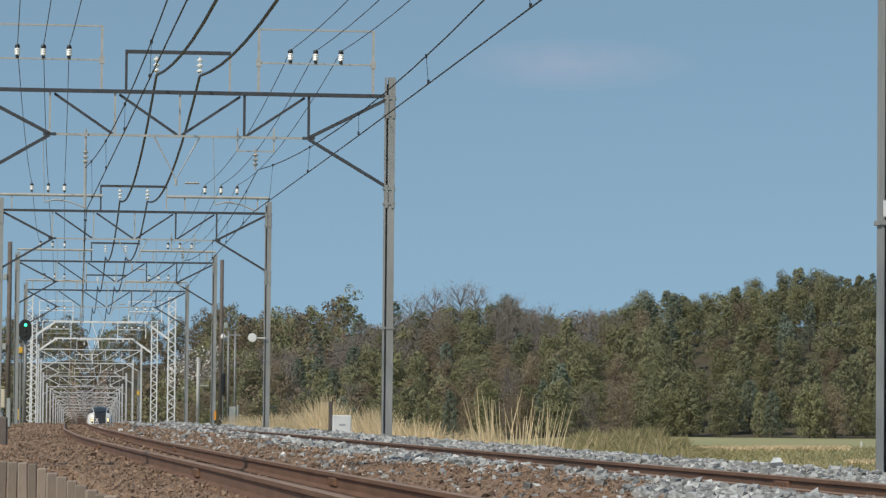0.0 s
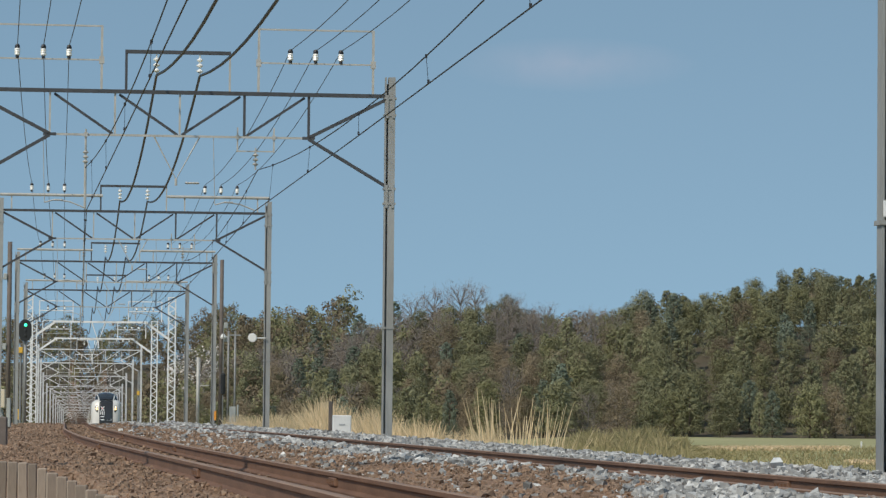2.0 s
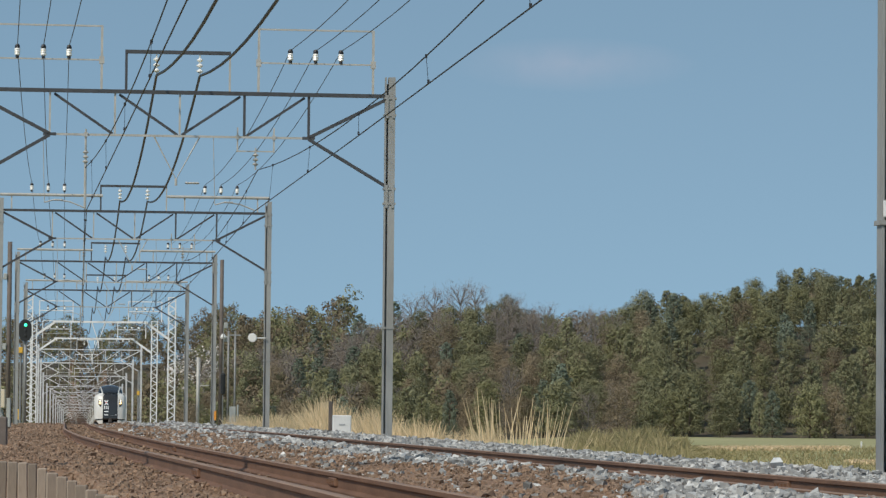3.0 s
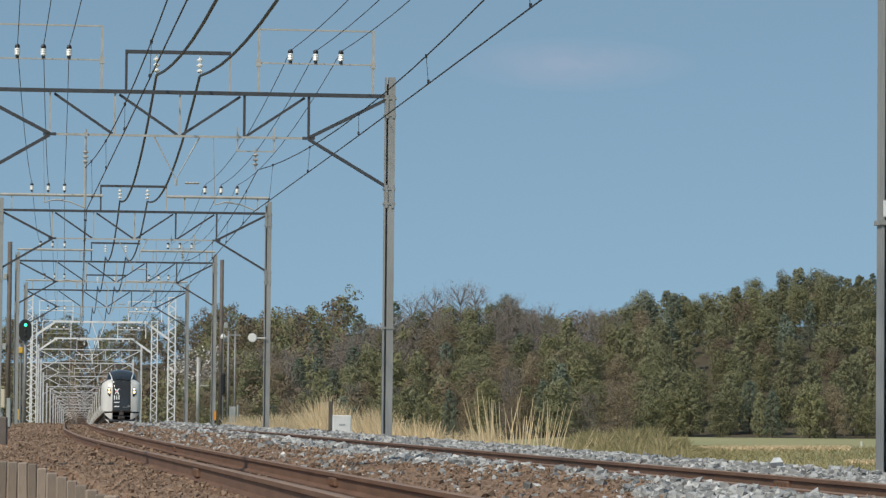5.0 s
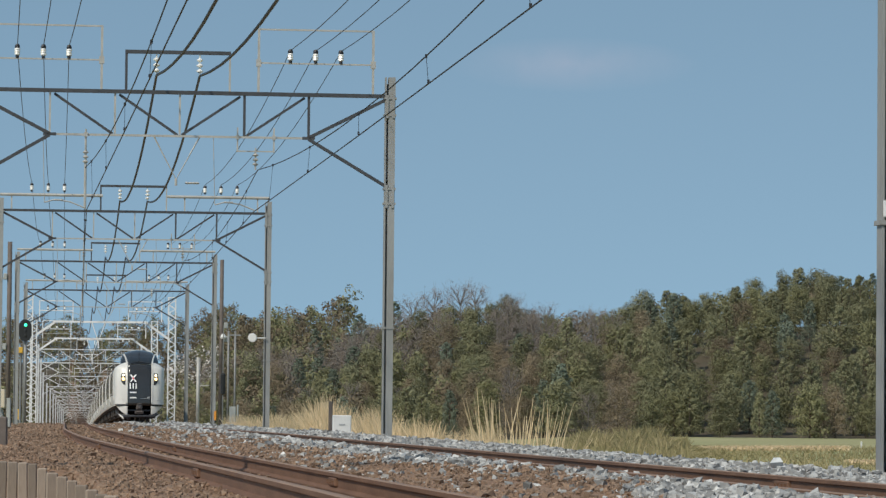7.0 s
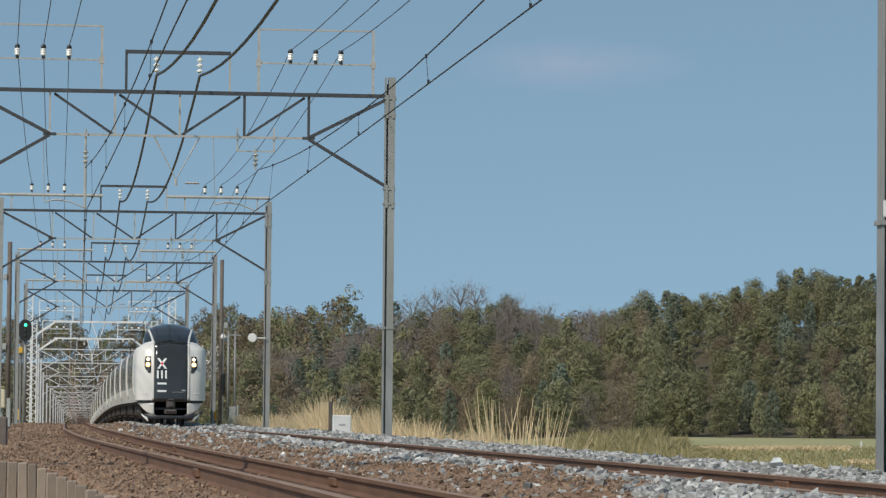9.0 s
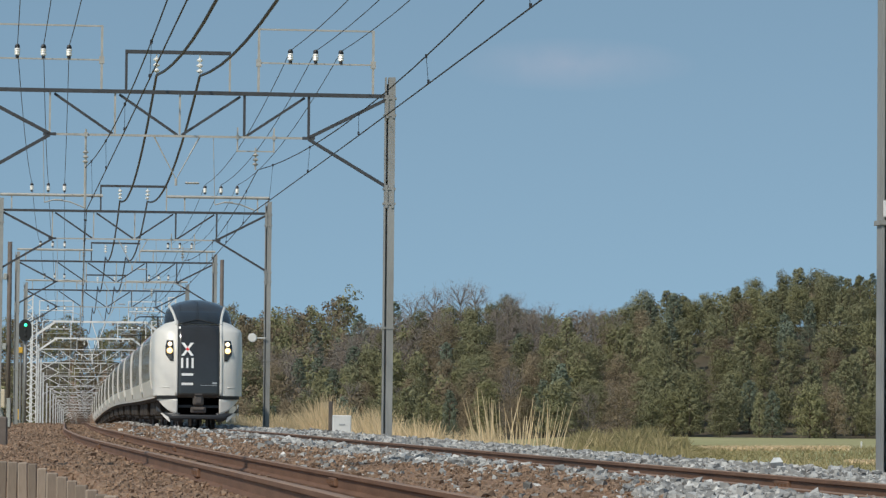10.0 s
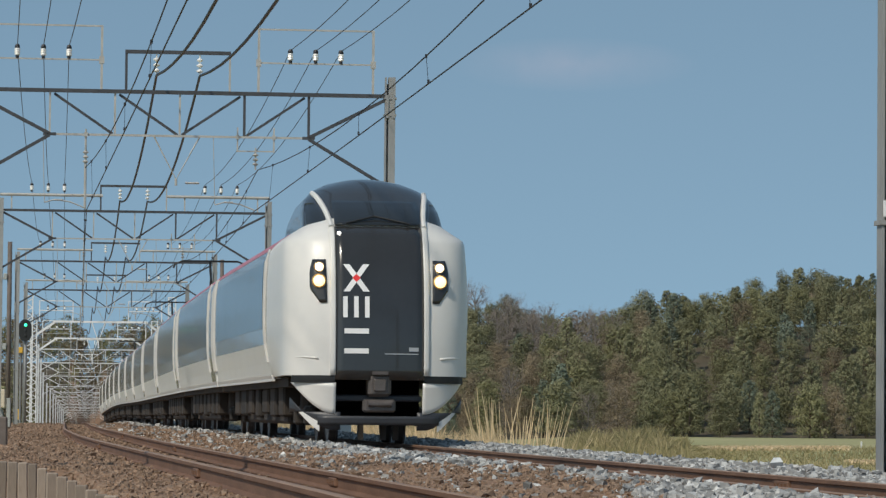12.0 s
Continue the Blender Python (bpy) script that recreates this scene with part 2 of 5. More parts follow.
def ground():
    us = [-3500, -1500, -700, -300, -140, -70, -40, -25, -16, -12, -9, -7.5, -6.6, -5.65, -5.35, -5.1, -4.8, -4.4, -3.8, -3.2, -2.8, -2.5, -2.2, -1.9, -1.5, -1.2,
          -0.9, -0.6, 0, 0.6, 0.9, 1.2, 1.5, 1.75, 2.0, 2.3, 2.7, 3.2, 4, 5, 7, 9, 13, 20, 30, 42, 55, 70, 90, 120, 170, 300, 700, 1500, 3500]
    ys = [-300, -100, -40] + list(np.arange(-10, 60, 2.0)) + list(np.arange(60, 200, 4.0)) + list(np.arange(200, 430, 10.0)) + list(np.arange(430, 620, 10.0)) + [700, 850, 1000, 1300, 2000, 4500]
    s = sheet("ground", us, ys, None)
    n = len(us) - 1
    for k in range(len(s.f)):
        mid = (us[k % n] + us[k % n + 1]) / 2
        s.mi[k] = 0 if -7 < mid < 3.0 else (2 if ys[k // n] >= 425 else 1)
    ob = part("ground", s, (EARTH, GRASS_LAND, FOREST_FLOOR), smooth=True)
    tagged(ob, "earth and ballast bed running out into a pale green field", "ground", kind="structure")


# ---------------------------------------------------------------- track
def rail(name, u, y0, y1, label, lift=(0, 0, 0)):
    """Rail profile swept along the line."""
    prof = [(-0.0625, -0.153), (0.0625, -0.153), (0.0625, -0.141), (0.01, -0.12), (0.01, -0.045), (0.032, -0.034), (0.032, -0.006), (0.024, 0), (-0.024, 0), (-0.032, -0.006),
            (-0.032, -0.034), (-0.01, -0.045), (-0.01, -0.12), (-0.0625, -0.141)]
    ys = list(np.arange(y0, min(y1, 200), 4.0)) + list(np.arange(200, y1 + 1, 10.0))
    s = Shape()
    n = len(prof)
    verts = [along(y, u + a, b + float(np.interp(y, [26, 46, 72], lift))) for y in ys for a, b in prof]
    s.add(verts, [])
    for j in range(len(ys) - 1):
        for i in range(n):
            s.f.append((j * n + i, j * n + (i + 1) % n, (j + 1) * n + (i + 1) % n, (j + 1) * n + i))
            s.mi.append(1 if i in (6, 7, 8) else 0)
    ob = part(name, s, (RAIL, RAIL_TOP))
    tagged(ob, label, "rail", "railway rails")
    # a bolted joint now and then
    for y in (31.4, 56.4, 81.4):
        up = float(np.interp(y, [26, 46, 72], lift))
        s = Shape().box((0, 0, 0), (0.075, 0.56, 0.075), bevel=0.01)
        for k in (-0.2, -0.07, 0.07, 0.2):
            s.box((0, k, 0), (0.11, 0.03, 0.03))
        part("fishplate", s, RAIL, ob, "rusty bolted joint plate", at=station(y, u, up - 0.08))
    return ob


def tracks():
    for u0, text in ((0.0, "rusty steel rail half sunk in pale grey ballast"), (-TRACK_GAP, "brown rusty steel rail on stained brown ballast")):
        for side in (-0.5655, 0.5655):
            rail("rail", u0 + side, -8, 860, text, (0.075, 0.05, 0.01) if u0 + side < -4 else (0, 0, 0))


# ---------------------------------------------------------------- overhead line
GANTRIES = [-12, 38, 88, 139, 189, 231]
PORTALS = [270, 320]
FAR = [363, 406, 450, 495, 540, 585, 630, 676, 722, 770, 816]


def insulator(s, x, z, h=0.3, r=0.07, y=0.0):
    """Post insulator in three slots: dark foot, white body, dark cap."""
    s.slot = 1
    s.lathe([(r * 0.6, 0), (r * 0.6, h * 0.2)], (x, y, z), 8)
    s.slot = 0
    s.lathe([(r * 0.8, h * 0.2), (r, h * 0.28), (r * 0.85, h * 0.36), (r, h * 0.45), (r * 0.85, h * 0.53), (r, h * 0.62), (r * 0.8, h * 0.7)], (x, y, z), 8)
    s.slot = 1
    s.lathe([(r * 0.85, h * 0.7), (r * 0.9, h * 0.85), (r * 0.5, h)], (x, y, z), 8)
    s.slot = 0


def channel_mast(name, x, z0, z1, root, label="", w=0.24, paint=None):
    """Built-up mast: two flanges, set-back web, splice plates, bands and bolts."""
    s = Shape()
    s.box((x - w * 0.44, 0, (z0 + z1) / 2), (w * 0.12, 0.22, z1 - z0))
    s.box((x + w * 0.16, 0, (z0 + z1) / 2), (w * 0.68, 0.22, z1 - z0))
    s.box((x - w * 0.28, 0.06, (z0 + z1) / 2), (w * 0.3, 0.06, z1 - z0 - 0.3))
    for z in (7.95, 7.55, 5.8, 5.45, 2.5):
        s.box((x, 0, z), (w + 0.05, 0.26, 0.05))
    for z in (7.75, 5.62):
        s.box((x - 0.075, -0.12, z), (0.06, 0.03, 0.55))
        s.box((x + 0.075, -0.12, z), (0.06, 0.03, 0.55))
    return part(name, s, paint or MAST, root, label)


def gantry(y, frames=True, tone=GALV_DARK):
    root = new("catenary_gantry")
    root.matrix_basis = station(y, 0, 0.16 if 150 < y < 240 else 0.0)
    tagged(root, "weathered grey steel truss gantry spanning both railway tracks", "gantry", "catenary gantries over the line")
    c = -1.85
    for side in (-1, 1):
        channel_mast("mast", c + side * 4.98, -1.0, 8.45, root, w=0.2 if tone is HAZY_STEEL else 0.24, paint=tone if tone is HAZY_STEEL else MAST)
    s = Shape()
    s.beam((c - 5.1, -0.02, 8.0), (c + 5.1, -0.02, 8.0), 0.085, 0.09)
    part("upper_chord", s, tone, root)
    s = Shape()
    s.beam((c - 3.05, 0, 6.97), (c + 3.05, 0, 6.97), 0.05, 0.05)
    part("lower_chord", s, GALV_PALE, root, "thin pale lower chord")
    for k in (-2, -1, 0, 1, 2):
        s = Shape()
        s.beam((c + 1.525 * k, 0, 7.0), (c + 1.525 * k, 0, 7.96), 0.045 if k < 1 else 0.06)
        part("vertical", s, GALV_PALE if k < 1 else tone, root)
    for side in (-1, 1):
        for a, b in ((2, 1), (1, 0)):
            s = Shape()
            s.beam((c + side * (1.525 * a - 0.1), 0.03, 7.93), (c + side * (1.525 * b + 0.05), 0.03, 7.0), 0.06)
            part("diagonal", s, tone, root)
        s = Shape()
        s.beam((c + side * 4.9, 0.0, 7.93), (c + side * 3.05, 0.0, 6.98), 0.08)
        s.box((c + side * 3.05, -0.02, 6.97), (0.3, 0.04, 0.07))
        part("diagonal", s, tone, root)
        s = Shape()
        s.beam((c + side * 3.05, 0, 6.95), (c + side * 4.95, 0, 5.83), 0.075)
        part("knee_brace", s, tone, root)
        s = Shape()
        a, b = c + side * 1.85, c + side * 4.57
        for x in (a, b):
            s.beam((x, 0, 8.04), (x, 0, 9.56), 0.055)
            s.box((x, 0, 8.74), (0.12, 0.08, 0.17))
        s.beam((a, 0, 9.54), (b, 0, 9.54), 0.04)
        s.beam((a, 0, 8.74), (b, 0, 8.74), 0.035)
        if not frames:
            s = Shape()
            for x in (a, b):
                s.beam((x, 0, 8.04), (x, 0, 8.55), 0.05)
            s.tube([(c + side * 1.2, -0.04, 8.58), (c + side * 5.0, -0.04, 8.58)], 0.055, 8)
        part("insulator_frame", s, GALV_PALE, root, "pale upright wire frame")
        for d in (2.62, 3.22, 3.83) if side < 0 else (2.6, 3.2, 3.8):
            s = Shape()
            insulator(s, c + side * d, 8.75 if frames else 8.69, 0.33, 0.07)
            part("insulator", s, (PORCELAIN, CAP), root, "white porcelain insulator with dark cap")
    if y == 38:
        plate = part("mast_plate", Shape().box((c + 4.93, -0.15, 2.64), (0.13, 0.01, 0.17), bevel=0.004), WHITE_STEEL, root, "small white mast plate")
        for k, w in enumerate((0.07, 0.05)):
            part("plate_mark", Shape().box((c + 4.93, -0.158, 2.67 - 0.06 * k), (w, 0.004, 0.03)), GALV_DARK, plate)
    s = Shape()
    s.beam((-3.12, 0, 8.04), (-3.12, 0, 8.95), 0.06)
    s.beam((-3.15, 0, 8.95), (-0.66, 0, 8.95), 0.085)
    part("feeder_frame", s, tone, root)
    part("feeder_frame_post", Shape().beam((-0.68, 0, 8.04), (-0.68, 0, 8.91), 0.045), GALV_PALE, root, "pale post of the feeder frame")
    for x in (-2.41, -1.39):
        s = Shape()
        for k in range(3):
            s.lathe([(0.03, 0), (0.075, 0.03), (0.08, 0.05), (0.03, 0.09)], (x, 0, 8.47 + 0.13 * k), 8)
        s.tube([(x, 0, 8.42), (x, 0, 8.93)], 0.015)
        part("hanging_insulator", s, PORCELAIN, root)
    for u in (-0.05, -TRACK_GAP):
        x = line_u(y, u)
        s = Shape()
        if u > -1:                                  # yoke under the chord
            s.beam((x - 0.45, 0, 6.64), (x + 0.45, 0, 6.64), 0.03)
            for e in (-0.43, 0.43):
                s.beam((x + e, 0, 6.62), (x + e, 0, 7.2), 0.035)
                s.box((x + e, -0.02, 6.97), (0.08, 0.08, 0.1))
            s.tube([(x, 0, 6.72), (x, 0, 6.2)], 0.02)
        else:
            s.tube([(x, 0, 7.1), (x, 0, 6.2)], 0.025)
            s.tube([(x, 0.03, 6.3), (x, 0.03, 5.25)], 0.03)
            s.box((x, -0.02, 6.97), (0.09, 0.08, 0.1))
        for k in range(3):
            s.lathe([(0.03, 0), (0.075, 0.03), (0.03, 0.07)], (x, 0, 6.3 + 0.11 * k), 8)
        part("messenger_hanger", s, GALV_PALE, root)
    s = Shape()
    s.tube([(-2.45, 0, 6.95), (-1.92, 0, 5.95), (-1.38, 0, 6.95)], 0.022)
    s.tube([(-1.92, 0, 5.97), (-1.92, 0, 5.8)], 0.03)
    for k in range(4):
        s.lathe([(0.03, 0), (0.06, 0.025), (0.03, 0.05)], (-1.66 + 0.08 * k, 0, 5.84), 8)
    part("pull_off_hanger", s, GALV_PALE, root)
    for u in (-0.05, -TRACK_GAP):                   # arm that holds the contact wire sideways
        a = line_u(y, u)
        s = Shape()
        s.tube([(a, 0, 5.24), (a - 0.35, 0, 5.38), (a - 0.7, 0, 5.43), (a - 0.95, 0, 5.36)], 0.017)
        s.tube([(a - 0.95, 0, 5.36), (a - 1.0, 0, 6.95)], 0.008, 4)
        for k in range(3):
            s.lathe([(0.025, 0), (0.045, 0.02), (0.025, 0.04)], (a - 0.55 - 0.07 * k, 0, 5.4), 8)
        part("pull_off_arm", s, GALV_PALE, root)
    return root


def lattice_portal(y, lift=0.0):
    root = new("lattice_portal")
    root.matrix_basis = station(y)
    tagged(root, "white painted lattice steel portal over the tracks", "gantry", "white lattice portals")
    c = -1.8
    for side in (-1, 1):
        x, w, z1 = c + side * 5.15, 0.5, 9.2
        s = Shape()
        for a in (-1, 1):
            for b in (-1, 1):
                s.beam((x + a * w / 2, b * w / 2, -1.2), (x + a * w / 2, b * w / 2, z1), 0.085)
        step = 0.32
        for i in range(int((z1 + 1.2) / step)):
            z = -1.2 + i * step
            for b in (-1, 1):
                d = 1 if i % 2 else -1
                s.beam((x - d * w / 2, b * w / 2, z), (x + d * w / 2, b * w / 2, z + step), 0.055)
        s.box((x, 0, z1 + 0.03), (w + 0.14, w + 0.14, 0.06))
        part("lattice_mast", s, WHITE_STEEL, root)
        s = Shape()
        s.beam((c + side * 3.3, 0, 7.35 + lift), (c + side * 4.95, 0, 6.2 + lift), 0.16)
        part("knee_brace", s, WHITE_STEEL, root)
    s = Shape()
    for b in (-0.25, 0.25):
        s.beam((c - 3.4, b, 7.4 + lift), (c + 3.4, b, 7.4 + lift), 0.13)
    for i in range(17):
        s.beam((c - 3.4 + 0.4 * i, -0.25 if i % 2 else 0.25, 7.4 + lift), (c - 3.0 + 0.4 * i, 0.25 if i % 2 else -0.25, 7.4 + lift), 0.05)
    part("beam", s, WHITE_STEEL, root)
    s = Shape()
    s.tube([(-2.45, -0.3, 7.4 + lift), (-1.95, -0.3, 5.95 + lift), (-1.45, -0.3, 7.4 + lift)], 0.05)
    s.tube([(-1.95, -0.3, 6.0 + lift), (-1.95, -0.3, 5.5)], 0.045)
    part("pull_off_hanger", s, WHITE_STEEL, root)
    for side in (-1, 1):
        s = Shape()
        for x in (c + side * 2.0, c + side * 4.4):
            s.beam((x, 0, 7.45 + lift), (x, 0, 8.9 + lift), 0.07)
        for z in (8.2, 8.9):
            s.beam((c + side * 2.0, 0, z + lift), (c + side * 4.4, 0, z + lift), 0.06)
        part("insulator_frame", s, WHITE_STEEL, root)
        for d in (2.6, 3.2, 3.8):
            s = Shape()
            insulator(s, c + side * d, 8.22 + lift, 0.34, 0.08)
            part("insulator", s, (PORCELAIN, CAP), root)
    return root


def strung(name, pts, sag, r, mat, label, category, group, sides=5, steps=12):
    """A line hung from point to point with a sag in each bay."""
    out = []
    for p, q in zip(pts, pts[1:]):
        p, q = Vector(p), Vector(q)
        for i in range(steps):
            t = i / steps
            w = p.lerp(q, t)
            w.z -= 4 * sag * t * (1 - t)
            out.append(w)
    out.append(Vector(pts[-1]))
    ob = part(name, Shape().tube(out, r, sides), mat, smooth=True)
    tagged(ob, label, category, group)
    return ob


NEAR_LINE = {38: -3.85, 88: -4.05, 139: -3.72, 189: -3.52, 231: -3.45, 270: -3.5, 320: -3.65}


def line_u(y, u):
    """Where the overhead line is held across the track: pulled over in the curve."""
    return u if u > -1 else NEAR_LINE.get(y, u)


def stagger(i, u):
    """Sideways offset of the contact wire at the i-th support."""
    return (1 if i % 2 else -1) * (0.09 if u > -1 else -0.04)


def hang(y, u):
    """Height at which the messenger wire is held."""
    return 6.2 if y != 38 else (5.94 if u > -1 else 6.12)


def droppers(u, sag, low, label):
    for j, (y0, y1) in enumerate(zip(GANTRIES, GANTRIES[1:])):
        for i in range(5):
            t = (i + 0.5) / 5
            y = y0 + (y1 - y0) * t
            s = Shape()
            a, b = hang(y0, u), hang(y1, u)
            foot = along(y0, line_u(y0, u) + stagger(j, u), low).lerp(along(y1, line_u(y1, u) + stagger(j + 1, u), low), t)
            head = along(y0, line_u(y0, u), a).lerp(along(y1, line_u(y1, u), b), t)
            head.z -= 4 * sag * t * (1 - t)
            s.tube([foot, head], 0.004, 4)
            s.box(foot + Vector((0, 0, 0.02)), (0.035, 0.09, 0.05))
            s.box(head, (0.035, 0.08, 0.05))
            tagged(part("dropper", s, WIRE), label, "dropper", "catenary droppers")


def overhead():
    for y in GANTRIES[1:]:
        gantry(y, frames=y < 100)
    for y in PORTALS:
        lattice_portal(y, 0.3 if y > 300 else 0.0)
    for y in FAR:
        gantry(y, frames=y < 500, tone=HAZY_STEEL)
    stops = GANTRIES + PORTALS + FAR
    for u in (0.0, -TRACK_GAP):
        strung("contact_wire", [along(y, line_u(y, u) + stagger(i, u), 5.2) for i, y in enumerate(stops)], 0.02, 0.011, WIRE, "dark overhead contact wire above the railway track", "wire", "overhead wires", steps=2)
        strung("messenger_wire", [along(y, line_u(y, u), hang(y, u)) for y in stops], 0.52, 0.011, WIRE, "dark sagging messenger wire carrying the contact wire", "wire", "overhead wires")
        droppers(u, 0.52, 5.2, "thin wire dropper clipped between overhead wires")
    for u in (-2.41, -1.39):
        strung("feeder_cable", [along(y, u, 8.4) for y in stops], 0.92, 0.033, CABLE, "thick black feeder cable hung between gantries", "cable", "feeder cables")
    for u in (-5.68, -5.07, -4.47, 0.75, 1.35, 1.95):
        strung("power_line", [along(y, u, 9.05) for y in stops], 0.5, 0.01, WIRE, "thin dark power line running over insulators", "wire", "power lines")


# ---------------------------------------------------------------- ballast
def stones(name, pts, sizes, mat, seed):
    """Angular broken stones, eight corners each, joined into one mesh."""
    rng = np.random.default_rng(seed)
    n = len(pts)
    corner = np.array([(x, y, z) for z in (-0.5, 0.5) for x, y in ((-0.52, -0.5), (0.52, -0.5), (0.52, 0.5), (-0.52, 0.5))])
    c = corner[None] * (1 + rng.uniform(-0.62, 0.22, (n, 8, 3))) + rng.uniform(-0.1, 0.1, (n, 8, 3))
    c *= (sizes[:, None] * rng.uniform(0.6, 1.25, (n, 3)))[:, None, :]
    a, b = rng.uniform(0, 6.28, n), rng.uniform(-0.7, 0.7, n)
    ca, sa_, cb, sb = np.cos(a)[:, None], np.sin(a)[:, None], np.cos(b)[:, None], np.sin(b)[:, None]
    x, y, z = c[..., 0], c[..., 1], c[..., 2]
    y, z = y * cb - z * sb, y * sb + z * cb
    x, y = x * ca - y * sa_, x * sa_ + y * ca
    v = np.stack([x, y, z], -1) + np.asarray(pts)[:, None, :]
    f = np.array([(4, 5, 6), (4, 6, 7), (0, 1, 5), (0, 5, 4), (1, 2, 6), (1, 6, 5), (2, 3, 7), (2, 7, 6), (3, 0, 4), (3, 4, 7), (0, 2, 1), (0, 3, 2)])
    f = (f[None] + (np.arange(n) * 8)[:, None, None]).reshape(-1)
    me = bpy.data.meshes.new(name)
    me.vertices.add(n * 8)
    me.vertices.foreach_set("co", v.reshape(-1).astype(np.float32))
    me.loops.add(len(f))
    me.loops.foreach_set("vertex_index", f.astype(np.int32))
    me.polygons.add(n * 12)
    me.polygons.foreach_set("loop_start", np.arange(0, n * 36, 3, dtype=np.int32))
    me.polygons.foreach_set("use_smooth", [False] * (n * 12))
    me.materials.append(mat)
    me.update(calc_edges=True)
    me.validate()
    return me


def ballast():
    rng = np.random.default_rng(5)
    grey, brown = [], []
    for y0, y1, per, size in ((20, 34, 330, 0.046), (34, 52, 220, 0.054), (52, 80, 130, 0.068), (80, 125, 64, 0.084), (125, 215, 18, 0.115)):
        n = int((y1 - y0) * 10.5 * per)
        y, u = rng.uniform(y0, y1, n), rng.uniform(-8.0, 2.5, n)
        x = np.interp(y, Y_GRID, X_GRID) + u
        keep = (np.abs(x) < 0.128 * y + 0.3) & (u > -5.42 - 2.5 * np.clip((y - 35) / 5, 0, 1))
        keep &= (u > -1.6) | (rng.uniform(0, 1, n) < 0.4)
        y, u, x = y[keep], u[keep], x[keep]
        on_rail = np.zeros(len(u), bool)
        for r in (-0.5655, 0.5655, -TRACK_GAP - 0.5655, -TRACK_GAP + 0.5655):
            on_rail |= np.abs(u - r) < 0.09
        y, u, x = y[~on_rail], u[~on_rail], x[~on_rail]
        z = np.array([ground_z(a, b) for a, b in zip(x, y)])
        sz = size * np.clip(rng.lognormal(-0.12, 0.36, len(u)), 0.4, 1.6)
        z += sz * np.where(u > -1.6, rng.uniform(-0.05, 0.35, len(u)), rng.uniform(-0.28, 0.14, len(u)))
        patch = np.array([noise.noise((a * 0.5, b * 0.22, 3.0)) for a, b in zip(x, y)])
        edge = -1.3 + 0.95 * patch + 0.35 * np.clip((y - 45) / 45, 0, 1)
        g = u > edge + rng.normal(0, 0.13, len(u))
        far_mix = rng.uniform(0, 1, len(u)) < 0.05
        g |= far_mix & (u > -3.2)
        for mask, box in ((g, grey), (~g, brown)):
            box.append(np.column_stack([x[mask], y[mask], z[mask], sz[mask] * (1.0 if box is grey else 0.58)]))
    for rows, mat, name, text, seed in ((np.vstack(grey), STONE_GREY, "grey_ballast", "pale grey crushed stone heaped against the far track", 11),
                                        (np.vstack(brown), STONE_BROWN, "brown_ballast", "rust-stained brown crushed stone between the rails", 12)):
        ob = part(name, stones(name, rows[:, :3], rows[:, 3], mat, seed), mat)
        tagged(ob, text, "ballast", kind="stuff")
        # the larger stones, one by one
        me = [stones("stone", np.zeros((1, 3)), np.array([1.0]), mat, 40 + seed + k) for k in range(7)]
        for k in range(110):
            y = float(rng.uniform(24, 60))
            u = float(rng.uniform(-1.5, 1.6) if mat == STONE_GREY else rng.uniform(-5.4, -1.9))
            if min(abs(u - r) for r in (-0.5655, 0.5655, -TRACK_GAP - 0.5655, -TRACK_GAP + 0.5655)) < 0.13:
                u += 0.3
            x = tx(y) + u
            q = rng.uniform(0.06, 0.1) if mat == STONE_GREY else rng.uniform(0.05, 0.085)
            part("stone", me[k % 7], mat, ob, at=Matrix.LocRotScale((x, y, ground_z(x, y) + q * 0.3), Euler((0, 0, rng.uniform(0, 6))), (q, q, q * 0.75)))
    ob = part("white_stone", stones("white_stone", np.zeros((1, 3)), np.array([1.0]), WHITE_BOX, 3), None)
    y = 36.6
    ob.matrix_basis = Matrix.LocRotScale((tx(y) + 1.6, y, 0.05), Euler((2.6, 0.5, 0.9)), (0.115, 0.1, 0.1))
    tagged(ob, "white stone lying on the ballast shoulder", "stone")


# ---------------------------------------------------------------- train
CARS, CAR_LEN, SPEED, NOSE_END = 12, 20.3, 32.1, 57.95
WHITE_BODY = material("white_train_paint", (0.69, 0.68, 0.65), 0.38, 0.0, 0.04, 0.7, coat=0.1)
SILVER = material("silver_train_paint", (0.45, 0.435, 0.42), 0.2, 0.7, 0.06, 0.8, coat=0.3)
ROOF = material("grey_roof", (0.3, 0.27, 0.28), 0.6, 0.0, 0.12, 1.0)
# red paint, its pinkish cast a painted-in reflection of the sky
RED = material("red_stripe", (0.52, 0.13, 0.16), 0.3, 0.0, 0.1, 1.0)
MASK = material("black_front_mask", (0.03, 0.03, 0.03), 0.16, 0.0, 0.1, 1.0, coat=0.5)
GLASS = material("tinted_glass", (0.022, 0.026, 0.03), 0.1, 0.0, 0.1, 1.0)
UNDER = material("underframe", (0.02, 0.018, 0.016), 0.85, 0.0, 0.35, 0.9, second=(0.05, 0.038, 0.029))
BUMPER = material("grey_skirt", (0.045, 0.048, 0.055), 0.45, 0.1, 0.1, 2.0)
# shade inside the coupler recess, given as a colour almost without reflection
RECESS_SHADE = material("recess_shade_black", (0.004, 0.004, 0.004), 0.95, 0.0, 0.05)
RECESS_SHADE.node_tree.nodes["Principled BSDF"].inputs["Specular IOR Level"].default_value = 0.05
STEEL = material("coupler_steel", (0.16, 0.14, 0.13), 0.5, 0.5, 0.25, 5.0)
